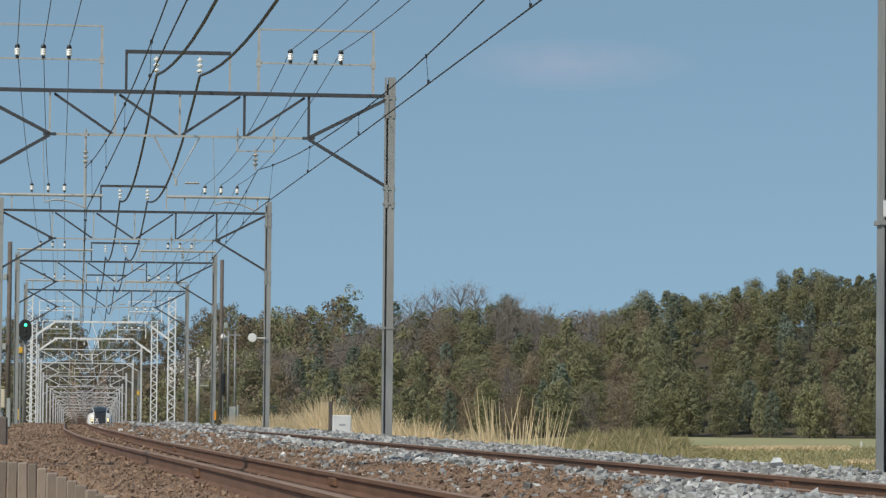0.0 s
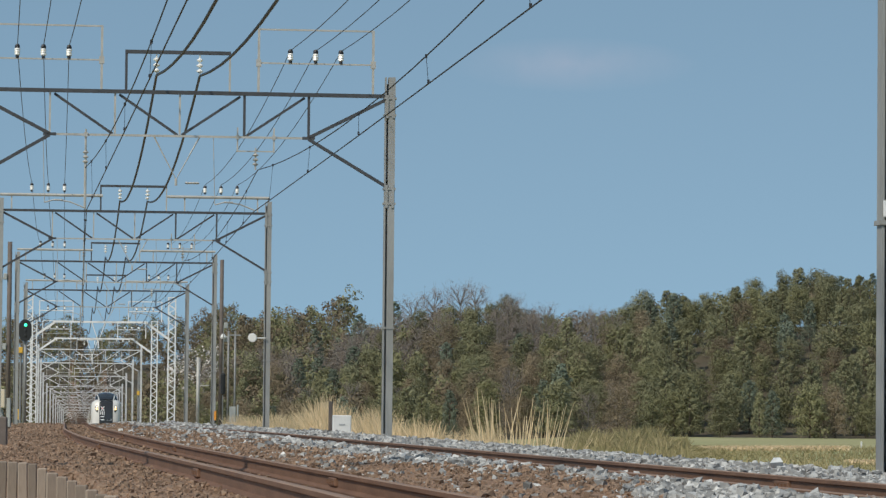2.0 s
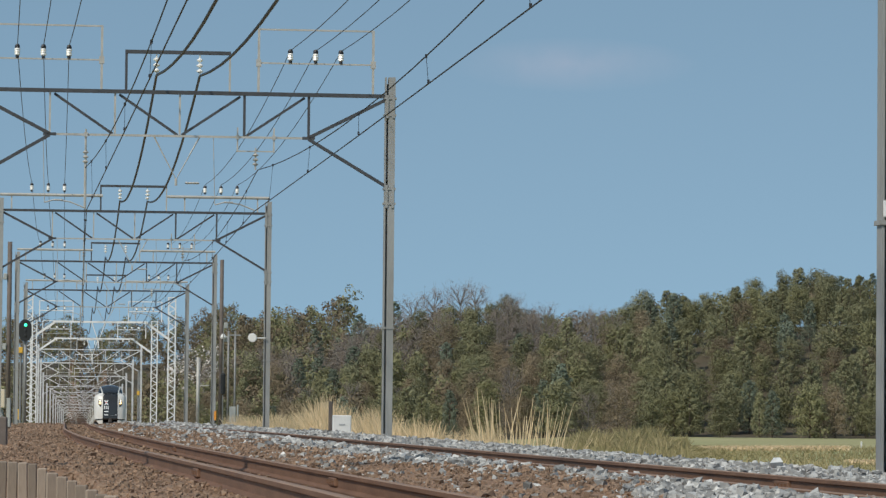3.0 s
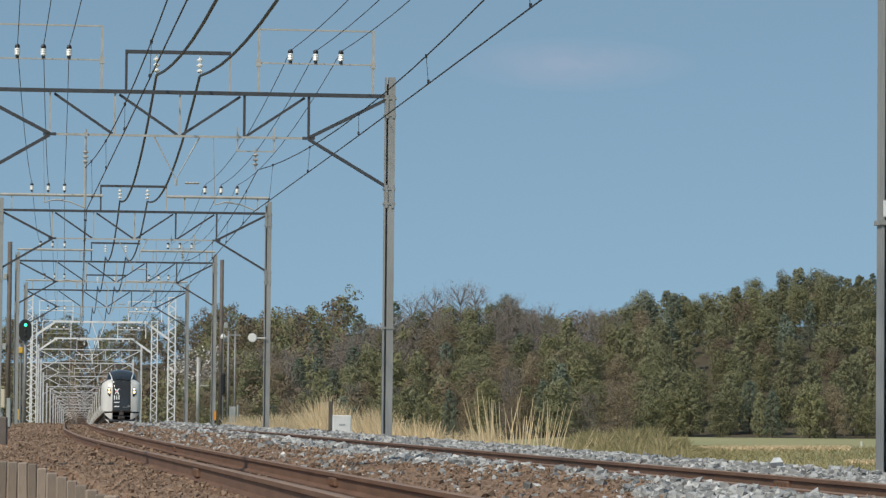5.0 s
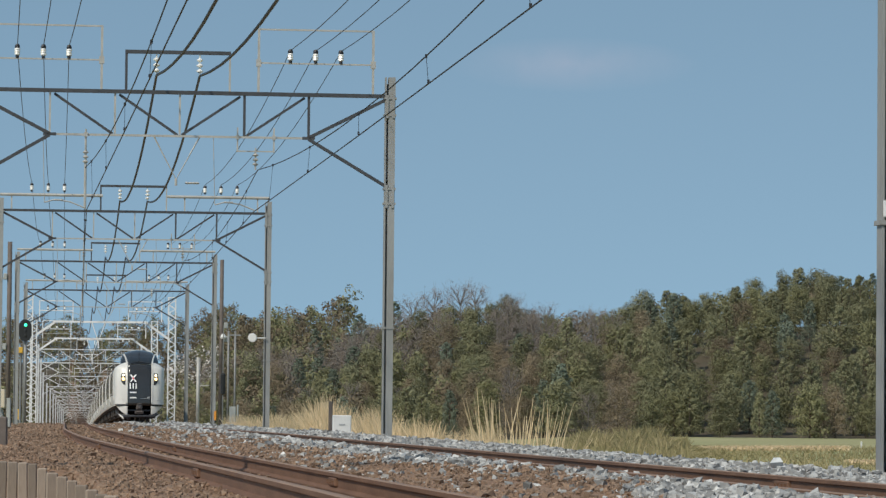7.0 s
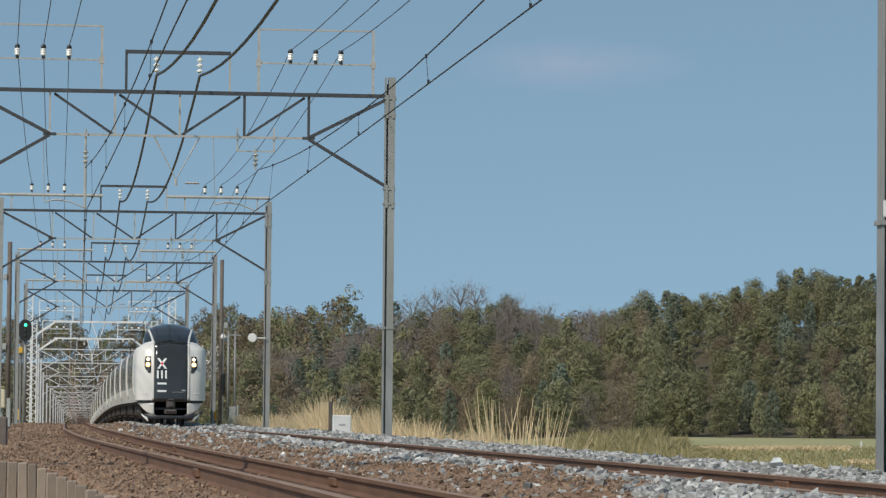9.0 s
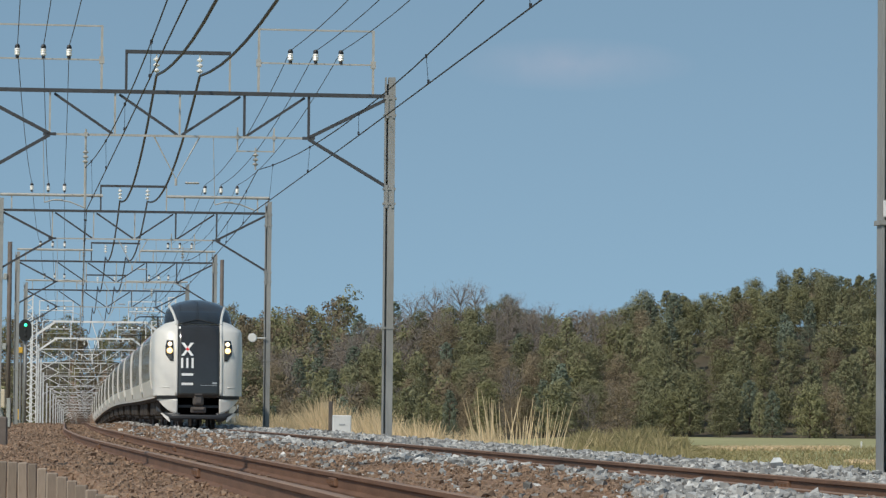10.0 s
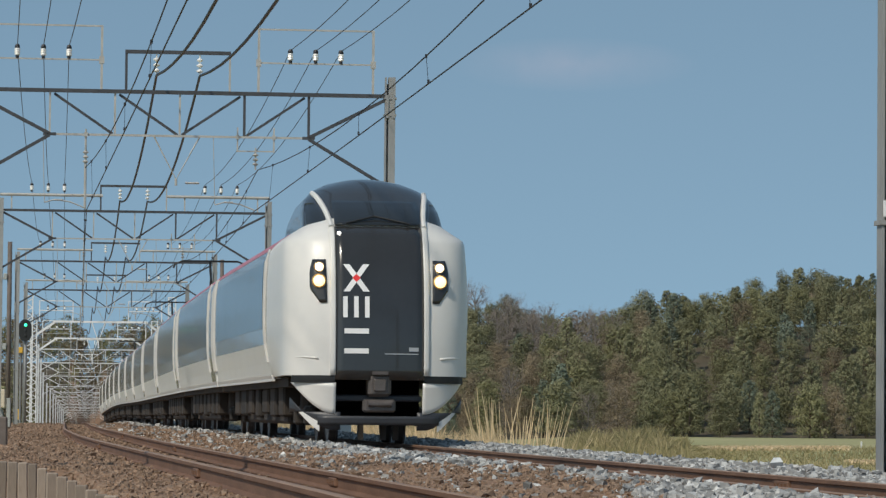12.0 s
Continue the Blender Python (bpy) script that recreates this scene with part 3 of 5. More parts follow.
LAMP = material("headlamp", (0.9, 0.85, 0.7), 0.2, emit=(1.0, 0.88, 0.62), power=3.0)
LAMP_WARM = material("warm_headlamp", (0.9, 0.8, 0.6), 0.2, emit=(1.0, 0.72, 0.28), power=2.4)
MARKER = material("marker_lamp", (0.9, 0.9, 0.85), 0.2, emit=(1.0, 0.97, 0.9), power=2.0)
LAMP_RIM = material("headlamp_rim", (0.6, 0.36, 0.14), 0.3, 0.3, 0.15, 8.0)
MARK = material("white_mark", (0.85, 0.85, 0.85), 0.4, 0.0, 0.03)
MARK_RED = material("red_mark", (0.8, 0.04, 0.04), 0.4, 0.0, 0.03)
MARK_GREY = material("grey_mark", (0.4, 0.42, 0.44), 0.4, 0.0, 0.03)

SIDE_Z = [1.04, 1.12, 1.3, 1.5, 1.62, 1.9, 2.3, 2.7, 3.0, 3.16, 3.23, 3.32, 3.46, 3.55, 3.61, 3.64]
SIDE_W = [1.35, 1.375, 1.40, 1.435, 1.455, 1.472, 1.475, 1.468, 1.45, 1.42, 1.37, 1.28, 1.08, 0.8, 0.45, 0.0]


def side_w(z):
    return float(np.interp(z, SIDE_Z, SIDE_W))


def nose_y(z):
    return float(np.interp(z, [0.2, 1.0, 1.6, 2.1, 2.6, 3.0, 3.2, 3.42, 3.56, 3.7, 3.85, 4.05, 4.2, 4.3], [0.1, 0.0, 0.0, 0.04, 0.14, 0.28, 0.38, 0.55, 0.74, 0.98, 1.3, 1.66, 2.1, 2.7]))


def face(x, z, w, depth=1.1, n=3.2):
    """Depth behind the nose tip of the front surface at lateral x and height z."""
    r = min(abs(x) / w, 1.0)
    return nose_y(z) + depth * (1 - (1 - r ** n) ** (1 / n))


def shoulder(z):
    """Half width of the nose, whose shoulders stand up beside the cab dome."""
    return max(side_w(z), float(np.interp(z, [3.0, 3.19, 3.23, 3.3, 3.42, 3.5, 3.58, 3.64], [1.455, 1.45, 1.42, 1.31, 1.14, 1.03, 0.86, 0.0])))


def nose_w(z):
    return max(shoulder(z), 0.3)


def patch(x0, x1, z0, z1, nx=6, nz=10, lift=0.012, thick=0.02, low=None, width=None):
    """A curved plate that follows the front; x0, x1, low may change with height or x."""
    s = Shape()
    width = width or nose_w
    fa = x0 if callable(x0) else (lambda z: x0)
    fb = x1 if callable(x1) else (lambda z: x1)
    verts = []
    for layer in (lift, lift - thick):
        for j in range(nz + 1):
            for i in range(nx + 1):
                t = i / nx
                zz = z0 + (z1 - z0) * j / nz
                x = fa(zz) + (fb(zz) - fa(zz)) * t
                if low:
                    zz = low(x) + (z1 - low(x)) * j / nz
                verts.append((x, face(x, zz, width(zz)) - layer, zz))
    k = (nx + 1) * (nz + 1)
    q = lambda j, i, o=0: o + j * (nx + 1) + i
    fs = [(q(j, i), q(j, i + 1), q(j + 1, i + 1), q(j + 1, i)) for j in range(nz) for i in range(nx)]
    fs += [(q(j, i + 1, k), q(j, i, k), q(j + 1, i, k), q(j + 1, i + 1, k)) for j in range(nz) for i in range(nx)]
    rim = [q(0, i) for i in range(nx + 1)] + [q(j, nx) for j in range(1, nz + 1)] + [q(nz, i) for i in range(nx - 1, -1, -1)] + [q(j, 0) for j in range(nz - 1, 0, -1)]
    fs += [(rim[(i + 1) % len(rim)], rim[i], rim[i] + k, rim[(i + 1) % len(rim)] + k) for i in range(len(rim))]
    s.add(verts, fs)
    return s


def ribbon(pts, w, heights):
    """One bar of changing height swept through the points."""
    s = Shape()
    n = len(pts)
    s.add([(x, y + a * w / 2, z + b * h / 2) for (x, y, z), h in zip(pts, heights) for a, b in ((-1, -1), (1, -1), (1, 1), (-1, 1))],
          [(4 * i + k, 4 * i + (k + 1) % 4, 4 * i + 4 + (k + 1) % 4, 4 * i + 4 + k) for i in range(n - 1) for k in range(4)] + [(3, 2, 1, 0), tuple(range(4 * n - 4, 4 * n))])
    return s


def dome_w(z):
    return float(np.interp(z, [3.1, 3.45, 3.68, 3.9, 4.06, 4.17, 4.24, 4.28], [1.16, 1.12, 1.1, 1.04, 0.9, 0.72, 0.54, 0.36]))


def loft(rings, close_ends=True):
    s = Shape()
    n = len(rings[0])
    s.add([p for r in rings for p in r], [(j * n + i, j * n + (i + 1), (j + 1) * n + (i + 1), (j + 1) * n + i) for j in range(len(rings) - 1) for i in range(n - 1)])
    return s


def car_section():
    left = [(-w, z) for z, w in zip(SIDE_Z, SIDE_W)]
    return left + [(-x, z) for x, z in reversed(left[:-1])]


def body_shape(y0, y1):
    ring = car_section()
    s = Shape()
    ys = [y0, y0 + 0.08] + list(np.linspace(y0 + 0.08, y1 - 0.08, 4))[1:-1] + [y1 - 0.08, y1]
    n = len(ring)
    for j, y in enumerate(ys):
        k = 0.95 if j in (0, len(ys) - 1) else 1.0
        s.v += [(x * k, y, 1.04 + (z - 1.04) * (0.975 if k < 1 else 1)) for x, z in ring]
    for j in range(len(ys) - 1):
        for i in range(n - 1):
            z = (ring[i][1] + ring[i + 1][1]) / 2
            s.f.append((j * n + i + 1, j * n + i, (j + 1) * n + i, (j + 1) * n + i + 1))
            s.mi.append(2 if z > 3.4 else (1 if 1.62 < z < 3.2 else 0))
        s.f.append((j * n, j * n + n - 1, (j + 1) * n + n - 1, (j + 1) * n))
        s.mi.append(0)
    s.f.append(tuple(range(n)))
    s.f.append(tuple(range(len(ys) * n - 1, (len(ys) - 1) * n - 1, -1)))
    s.mi += [0, 0]
    return s


def side_plate(side, y0, y1, z0, z1, lift, thick=0.03, steps=8):
    """A plate that follows the car's side from y0 to y1."""
    s = Shape()
    zs = [z0 + (z1 - z0) * i / steps for i in range(steps + 1)]
    outer = [(side * (side_w(z) + lift), z) for z in zs]
    inner = [(side * (side_w(z) + lift - thick), z) for z in reversed(zs)]
    ring = outer + inner
    n = len(ring)
    s.add([(x, y, z) for y in (y0, y1) for x, z in ring], [(i, (i + 1) % n, n + (i + 1) % n, n + i) for i in range(n)] + [tuple(range(n - 1, -1, -1)), tuple(range(n, 2 * n))])
    return s


def bogie(root, y):
    s = Shape()
    for side in (-1, 1):
        s.box((side * 0.85, y, 0.5), (0.14, 2.6, 0.2), bevel=0.04)
        for d in (-1.05, 1.05):
            s.box((side * 0.88, y + d, 0.43), (0.2, 0.34, 0.3), bevel=0.04)
        s.lathe([(0.16, -0.2), (0.16, 0.2)], (side * 0.8, y, 0.75), 10)
    s.box((0, y, 0.55), (1.6, 0.5, 0.22))
    frame_ = part("bogie", s, UNDER, root)
    for d in (-1.05, 1.05):
        s = Shape()
        turn = Matrix.Rotation(math.pi / 2, 3, "Y")
        for side in (-1, 1):
            s.lathe([(0.43, -0.06), (0.43, 0.05), (0.455, 0.06), (0.455, 0.085)][::side], (side * 0.545, y + d, 0.43), 20, turn if side < 0 else turn)
        s.lathe([(0.08, -0.6), (0.08, 0.6)], (0, y + d, 0.43), 8, turn)
        part("wheelset", s, STEEL, frame_)


def pantograph(root, y):
    s = Shape()
    s.box((0, y, 3.78), (1.3, 1.2, 0.08))
    for x in (-0.5, 0.5):
        for d in (-0.5, 0.5):
            s.lathe([(0.06, 0), (0.09, 0.05), (0.06, 0.12)], (x, y + d, 3.62), 8)
    s.beam((0, y + 0.5, 3.84), (0, y - 0.7, 4.45), 0.09)
    s.beam((0, y - 0.7, 4.45), (0, y + 0.25, 5.08), 0.07)
    s.beam((-0.85, y + 0.15, 5.12), (0.85, y + 0.15, 5.12), 0.06, 0.05)
    s.beam((-0.85, y + 0.4, 5.12), (0.85, y + 0.4, 5.12), 0.06, 0.05)
    for e in (-1, 1):
        s.tube([(e * 0.85, y + 0.28, 5.12), (e * 1.05, y + 0.28, 5.04), (e * 1.12, y + 0.28, 4.9)], 0.03)
    part("pantograph", s, BLACK, root, "black single-arm pantograph")


def car(lead=False, panto=None):
    root = new("train_car")
    tagged(root, "white and silver express train car with dark windows" if not lead else "white express train lead car with black front mask and lit headlamps", "train car", "cars of one express train")
    h = CAR_LEN / 2
    y0, y1 = -h + 0.22, h - 0.22
    front = -h + 4.3 if lead else y0
    part("body", body_shape(front, y1), (WHITE_BODY, SILVER, ROOF), root, smooth=False)
    for side in (-1, 1):
        part("roof_stripe", side_plate(side, front, y1, 3.2, 3.54, 0.006), RED, root, "red stripe along the roof edge")
        # door surrounds at the car ends
        for y in ([-h + 4.75] if lead else [y0 + 0.1, y0 + 2.2]) + [y1 - 0.12]:
            part("door_pillar", side_plate(side, y - 0.1, y + 0.1, 1.32, 3.22, 0.035, 0.06), WHITE_BODY, root, "white upright trim")
        if not lead:
            part("door", side_plate(side, y0 + 0.3, y0 + 2.0, 1.12, 3.1, 0.006), SILVER, root)
        part("side_skirt", side_plate(side, front, y1, 1.0, 1.1, 0.02, 0.05), WHITE_BODY, root)
        a, b = (-h + 5.3, y1 - 0.7) if lead else (y0 + 2.7, y1 - 0.7)
        k = 4
        for i in range(k):
            d = (b - a) / k
            part("window", side_plate(side, a + i * d + 0.008, a + (i + 1) * d - 0.008, 1.9, 3.02, 0.012), GLASS, root, "dark tinted window pane")
    rng = random.Random(3)
    for i in range(7):
        y = y0 + 4.6 + i * (y1 - y0 - 8) / 6 + (0.5 if lead else 0)
        s = Shape().box((0, y, 0.68), (2.3, rng.uniform(0.9, 1.5), rng.uniform(0.45, 0.62)), bevel=0.04)
        part("equipment_box", s, UNDER, root)
    part("underframe", Shape().box((0, (front + y1) / 2 - (1.0 if lead else 0), 0.97), (2.5, y1 - front + (2 if lead else 0), 0.14)), UNDER, root)
    # added dark boxes fill the space below the floor in place of deep shade
    part("underfloor_cover", Shape().box((0, 0.05, 0.62), (2.1, 10.6, 0.66), bevel=0.05), UNDER, root, "dark filler box for the shade under the floor")
    for y in (-h + 3.5, h - 3.4):
        part("bogie_shroud", Shape().box((0, y, 0.66), (1.5, 3.0, 0.5), bevel=0.05), UNDER, root)
        bogie(root, y)
    if panto is not None:
        pantograph(root, panto)
    if not lead:
        s = Shape().box((0, -h + 0.0, 2.2), (2.2, 0.5, 2.3))
        part("gangway", s, UNDER, root)
    return root


def nose(root):
    """The front of the lead car, built back from its tip."""
    place = Matrix.Translation((0, -CAR_LEN / 2, 0))
    # white cowl: U-shaped rings at each height
    rings = []
    for z, w in zip([1.065] + SIDE_Z[1:], SIDE_W):
        tail, w = max(w, 0.02), max(shoulder(z), 0.02)
        ring = []
        back = 4.35
        for i in range(-8, 0):
            ring.append((-(tail + (w - tail) * (i + 8) / 8), back + (nose_y(z) + 1.1 - back) * (i + 8) / 8, z))
        for i in range(25):
            a = -math.pi / 2 + math.pi * i / 24
            x = w * math.copysign(abs(math.sin(a)) ** 0.8, math.sin(a))
            ring.append((x, min(face(x, z, w), back), z))
        for i in range(1, 9):
            ring.append((w + (tail - w) * i / 8, nose_y(z) + 1.1 + (back - nose_y(z) - 1.15) * i / 8, z))
        rings.append(ring)
    body = part("nose_cowl", loft(rings), WHITE_BODY, root, "glossy white rounded nose", smooth=True, at=place)
    # dark cab dome
    rings = []
    for z in np.linspace(3.15, 4.28, 16):
        z = float(z)
        w = dome_w(z)
        yb = float(np.interp(z, [3.1, 3.6, 3.9, 4.3], [6.3, 5.6, 4.6, 3.4]))
        ring = [(-w * 0.96, yb, z)]
        for i in range(25):
            a = -math.pi / 2 + math.pi * i / 24
            x = w * math.copysign(abs(math.sin(a)) ** 0.8, math.sin(a))
            ring.append((x, face(x, z, w * 1.001, 1.0, 2.4) + 0.02, z))
        ring.append((w * 0.96, yb, z))
        rings.append(ring)
    s = loft(rings)
    n = len(rings[0])
    s.f.append(tuple(range(15 * n, 16 * n)))
    s.mi.append(0)
    for j in range(15):
        s.f.append((j * n + n - 1, j * n, (j + 1) * n, (j + 1) * n + n - 1))
        s.mi.append(0)
    part("cab_dome", s, MASK, root, "glossy dark cab dome", smooth=True, at=place)
    part("windscreen", patch(-0.68, 0.68, 3.43, 3.86, 10, 8, 0.03, 0.03, width=lambda z: dome_w(z) + 0.08), GLASS, root, "dark curved windscreen", smooth=True, at=place)
    part("front_mask", patch(-0.7, 0.7, 1.0, 3.41, 10, 16, 0.014, 0.04), MASK, root, "glossy black front panel", smooth=True, at=place)
    part("wiper", Shape().tube([(-0.5, face(0.5, 3.46, 1.2) - 0.06, 3.46), (-0.05, nose_y(3.56) - 0.07, 3.58), (0.5, face(0.5, 3.46, 1.2) - 0.06, 3.46)], 0.018), BLACK, root, at=place)
    for side in (-1, 1):
        a, b = sorted((side * 0.69, side * 0.775))
        part("white_pillar", patch(a, b, 1.07, 3.42, 3, 18, 0.026, 0.05), WHITE_BODY, root, "white upright stripe", smooth=True, at=place)
        s = Shape()
        pts = []
        for i in range(9):
            z = 3.4 + 0.62 * i / 8
            x = side * (0.732 + 0.17 * (i / 8) ** 1.6)
            pts.append((x, min(face(x, z, dome_w(z), 1.0, 2.4) - 0.005, face(x, z, nose_w(z)) - 0.015), z))
        s.tube(pts, 0.044, 8)
        part("white_pillar", s, WHITE_BODY, root, "white upright stripe", at=place)
        # side window lying on the dome, from the pillar to the shoulder
        s, rows, cols = Shape(), 10, 6
        verts = []
        for lift in (0.012, -0.02):
            for j in range(rows + 1):
                z = 3.34 + 0.5 * j / rows
                near = 0.79 + 0.13 * (j / rows) ** 1.6
                for i in range(cols + 1):
                    x = near + (dome_w(z) * 0.985 - near) * i / cols
                    verts.append((side * x, face(x, z, dome_w(z), 1.0, 2.4) + 0.02 - lift, z))
        k, w = (rows + 1) * (cols + 1), cols + 1
        fs = [(o + j * w + i, o + j * w + i + 1, o + (j + 1) * w + i + 1, o + (j + 1) * w + i) for o in (0, k) for j in range(rows) for i in range(cols)]
        rim = [i for i in range(w)] + [j * w + cols for j in range(1, rows + 1)] + [rows * w + i for i in range(cols - 1, -1, -1)] + [j * w for j in range(rows - 1, 0, -1)]
        fs += [(p, q, q + k, p + k) for p, q in zip(rim, rim[1:] + rim[:1])]
        s.add(verts, fs)
        part("side_window", s, GLASS, root, "dark cab side window", smooth=True, at=place)
        # headlamp
        a, b = (lambda z: side * (0.825 + 0.02 * (z - 2.2))), (lambda z: side * (1.09 - max(0.0, z - 2.7) * 0.25 if z > 2.42 else 1.09 - (2.42 - z) * 0.7))
        hl = part("headlamp", patch(a if side > 0 else b, b if side > 0 else a, 2.2, 2.88, 4, 10, 0.014, 0.04), MASK, root, "dark headlamp housing", smooth=True, at=place)
        for z, r in ((2.76, 0.066), (2.54, 0.092)):
            x = side * (0.945 if z > 2.6 else 0.95)
            y = face(x, z, nose_w(z)) - 0.03
            turn = Matrix.Rotation(math.pi / 2, 3, "X")
            part("lamp_rim", Shape().lathe([(r * 1.25, 0), (r * 1.2, 0.025), (r, 0.03)], (x, y, z), 16, turn), LAMP_RIM, hl, "amber lamp rim")
            part("lamp", Shape().lathe([(r, 0.0), (r * 0.95, 0.05), (r * 0.6, 0.075), (0.01, 0.085)], (x, y - 0.01, z), 16, turn), LAMP if z > 2.6 else LAMP_WARM, hl, "glowing warm headlamp")
        # lower cowl below the black gap
        low = lambda x: 0.47 + 0.6 * max(0.0, (abs(x) - 0.72) / 0.7) ** 1.7
        part("black_gap", patch(*sorted((side * 0.7, side * 1.345)), 0.955, 1.067, 8, 2, 0.002, 0.05), BLACK, root, at=place)
        part("lower_cowl", patch(*sorted((side * 0.68, side * 1.34)), 0.5, 0.96, 12, 6, 0.006, 0.05, low=low, width=lambda z: 1.375), WHITE_BODY, root, "white lower skirt panel", smooth=True, at=place)
        part("lower_band", patch(*sorted((side * 0.6, side * 1.35)), 0.4, 0.5, 12, 3, 0.0, 0.06, low=lambda x: low(x) - 0.25, width=lambda z: 1.385), BUMPER, root, smooth=True, at=place)
        s = Shape()
        pts = []
        for i in range(7):
            x = side * (0.92 + 0.42 * i / 6)
            pts.append((x, face(x, 0.5, 1.38) + 0.02, low(x) - 0.27 - 0.03 * i / 6))
        s = ribbon(pts, 0.04, [0.15 - 0.02 * i for i in range(7)])
        part("skirt_fin", s, WHITE_BODY, root, "white fin under the skirt", at=place)
        # white moulding crease
        s = Shape()
        pts = [(side * (0.95 + 0.47 * i / 6), face(side * (0.95 + 0.47 * i / 6), 1.33, 1.43) - 0.0, 1.33 + 0.02 * math.sin(i / 6 * 3.14)) for i in range(7)]
        s.tube(pts, 0.022)
        part("crease", s, WHITE_BODY, root, smooth=True, at=place)
    # coupler bay: the recess's shade is painted as flat black
    part("coupler_bay", Shape().box((0, 1.15, 0.78), (1.42, 0.5, 0.66)), RECESS_SHADE, root, "coupler recess with its shade painted black", at=place)
    part("coupler_beam", Shape().box((0, 0.33, 0.72), (1.36, 0.08, 0.1), bevel=0.02), BUMPER, root, at=place)
    s = Shape().box((0, 0.22, 0.92), (0.36, 0.5, 0.36), bevel=0.05)
    s.box((0, -0.05, 0.92), (0.2, 0.06, 0.2), bevel=0.02)
    s.box((0.0, -0.02, 1.11), (0.24, 0.2, 0.05))
    part("coupler", s, STEEL, root, "worn steel coupler", at=place)
    s = Shape().box((0, 0.14, 0.6), (0.5, 0.3, 0.2), bevel=0.03)
    s.lathe([(0.05, -0.18), (0.05, 0.18)], (0, -0.03, 0.63), 10, Matrix.Rotation(math.pi / 2, 3, "Y"))
    part("coupler_plate", s, STEEL, root, at=place)
    part("bumper", patch(-0.95, 0.95, 0.3, 0.44, 14, 3, 0.03, 0.12, width=lambda z: 1.4), BUMPER, root, "dark grey obstacle deflector", smooth=True, at=place)
    for x in (-0.25, 0.1, 0.3):
        part("stay", Shape().box((x, 0.5, 0.2), (0.09, 0.1, 0.26)), UNDER, root, at=place)
    y = face(0.62, 3.3, nose_w(3.3)) - 0.03
    part("marker_lamp", Shape().lathe([(0.032, 0), (0.028, 0.015), (0.01, 0.022)], (-0.62, y, 3.3), 12, Matrix.Rotation(math.pi / 2, 3, "X")), MARKER, root, "small bright marker lamp", at=place)
    # plain shapes standing in for the front lettering
    def flat(pts, mat, text=""):
        s = Shape()
        v = [(x, face(x, z, nose_w(z)) - 0.022 - o, z) for o in (0.006, 0.0) for x, z in pts]
        n = len(pts)
        s.add(v, [tuple(range(n)), tuple(range(2 * n - 1, n - 1, -1))] + [(i, n + i, n + (i + 1) % n, (i + 1) % n) for i in range(n)])
        part("front_marking", s, mat, root, text, at=place)
    for e in (1, -1):
        s = Shape()
        for i in range(10):
            xs, zs = [-0.37 + e * 0.155 * (k / 5 - 1) for k in (i, i + 1)], [2.59 + 0.215 * (k / 5 - 1) for k in (i, i + 1)]
            q = [(xs[0] - 0.05, zs[0]), (xs[0] + 0.05, zs[0]), (xs[1] + 0.05, zs[1]), (xs[1] - 0.05, zs[1])]
            v = [(x, face(x, z, nose_w(z)) - 0.02 - o, z) for o in (0.004, 0.0) for x, z in q]
            s.add(v, [(0, 1, 2, 3), (7, 6, 5, 4)] + [(k, 4 + k, 4 + (k + 1) % 4, (k + 1) % 4) for k in range(4)])
        part("front_marking", s, MARK, root, "white diagonal bar", at=place)
    flat([(-0.37, 2.655), (-0.305, 2.59), (-0.37, 2.525), (-0.435, 2.59)], MARK_RED, "small red diamond")
    for x in (-0.545, -0.375, -0.205):
        flat([(x - 0.035, 1.97), (x + 0.035, 1.97), (x + 0.035, 2.3), (x - 0.035, 2.3)], MARK, "white bar")
    for z in (1.76, 1.45):
        flat([(-0.56, z - 0.04), (-0.18, z - 0.04), (-0.18, z + 0.04), (-0.56, z + 0.04)], MARK, "white bar")
    flat([(0.07, 1.40), (0.6, 1.40), (0.6, 1.415), (0.07, 1.415)], MARK_GREY, "thin grey line")
    flat([(0.45, 1.45), (0.6, 1.45), (0.6, 1.51), (0.45, 1.51)], MARK_GREY, "small grey bar")


def train():
    made = [car(lead=True)]
    nose(made[0])
    plain, with_panto = car(), car(panto=5.2)
    for i in range(1, CARS):
        if i == 1:
            made.append(plain)
        elif i == 2:
            made.append(with_panto)
        else:
            made.append(copy_thing(with_panto if i in (4, 8, 10) else plain, Matrix()))
    return made


def motions():
    for i, ob in enumerate(cars):
        rows = []
        for k in range(25):
            t = k * 0.5
            y = NOSE_END + SPEED * (12 - t) + (i + 0.5) * CAR_LEN / 1.0055
            a, b = along(y - 7), along(y + 7)
            mid = (a + b) / 2
            d = b - a
            rows.append((t, pose(mid.x, mid.y, mid.z, math.degrees(math.asin(d.z / d.length)), 0, -math.degrees(math.atan2(d.x, d.y)))))
        walk(ob, rows)


# ---------------------------------------------------------------- trees and grass
BARK = material("bark", (0.13, 0.1, 0.075), 0.9, 0.0, 0.3, 3.0)
BARK_PALE = material("pale_bark", (0.27, 0.24, 0.21), 0.9, 0.0, 0.3, 3.0)
# leaf colours are brighter than real foliage: the distance haze is mixed in
LEAF_DARK = material("dark_evergreen_leaves", (0.237, 0.235, 0.132), 0.7, 0.0, 0.12, 0.25, second=(0.189, 0.19, 0.112), island=0.06, object_vary=0.22, thin=0.15)
LEAF_OLIVE = material("olive_leaves", (0.235, 0.235, 0.125), 0.7, 0.0, 0.12, 0.25, second=(0.185, 0.18, 0.095), island=0.06, object_vary=0.22, thin=0.15)
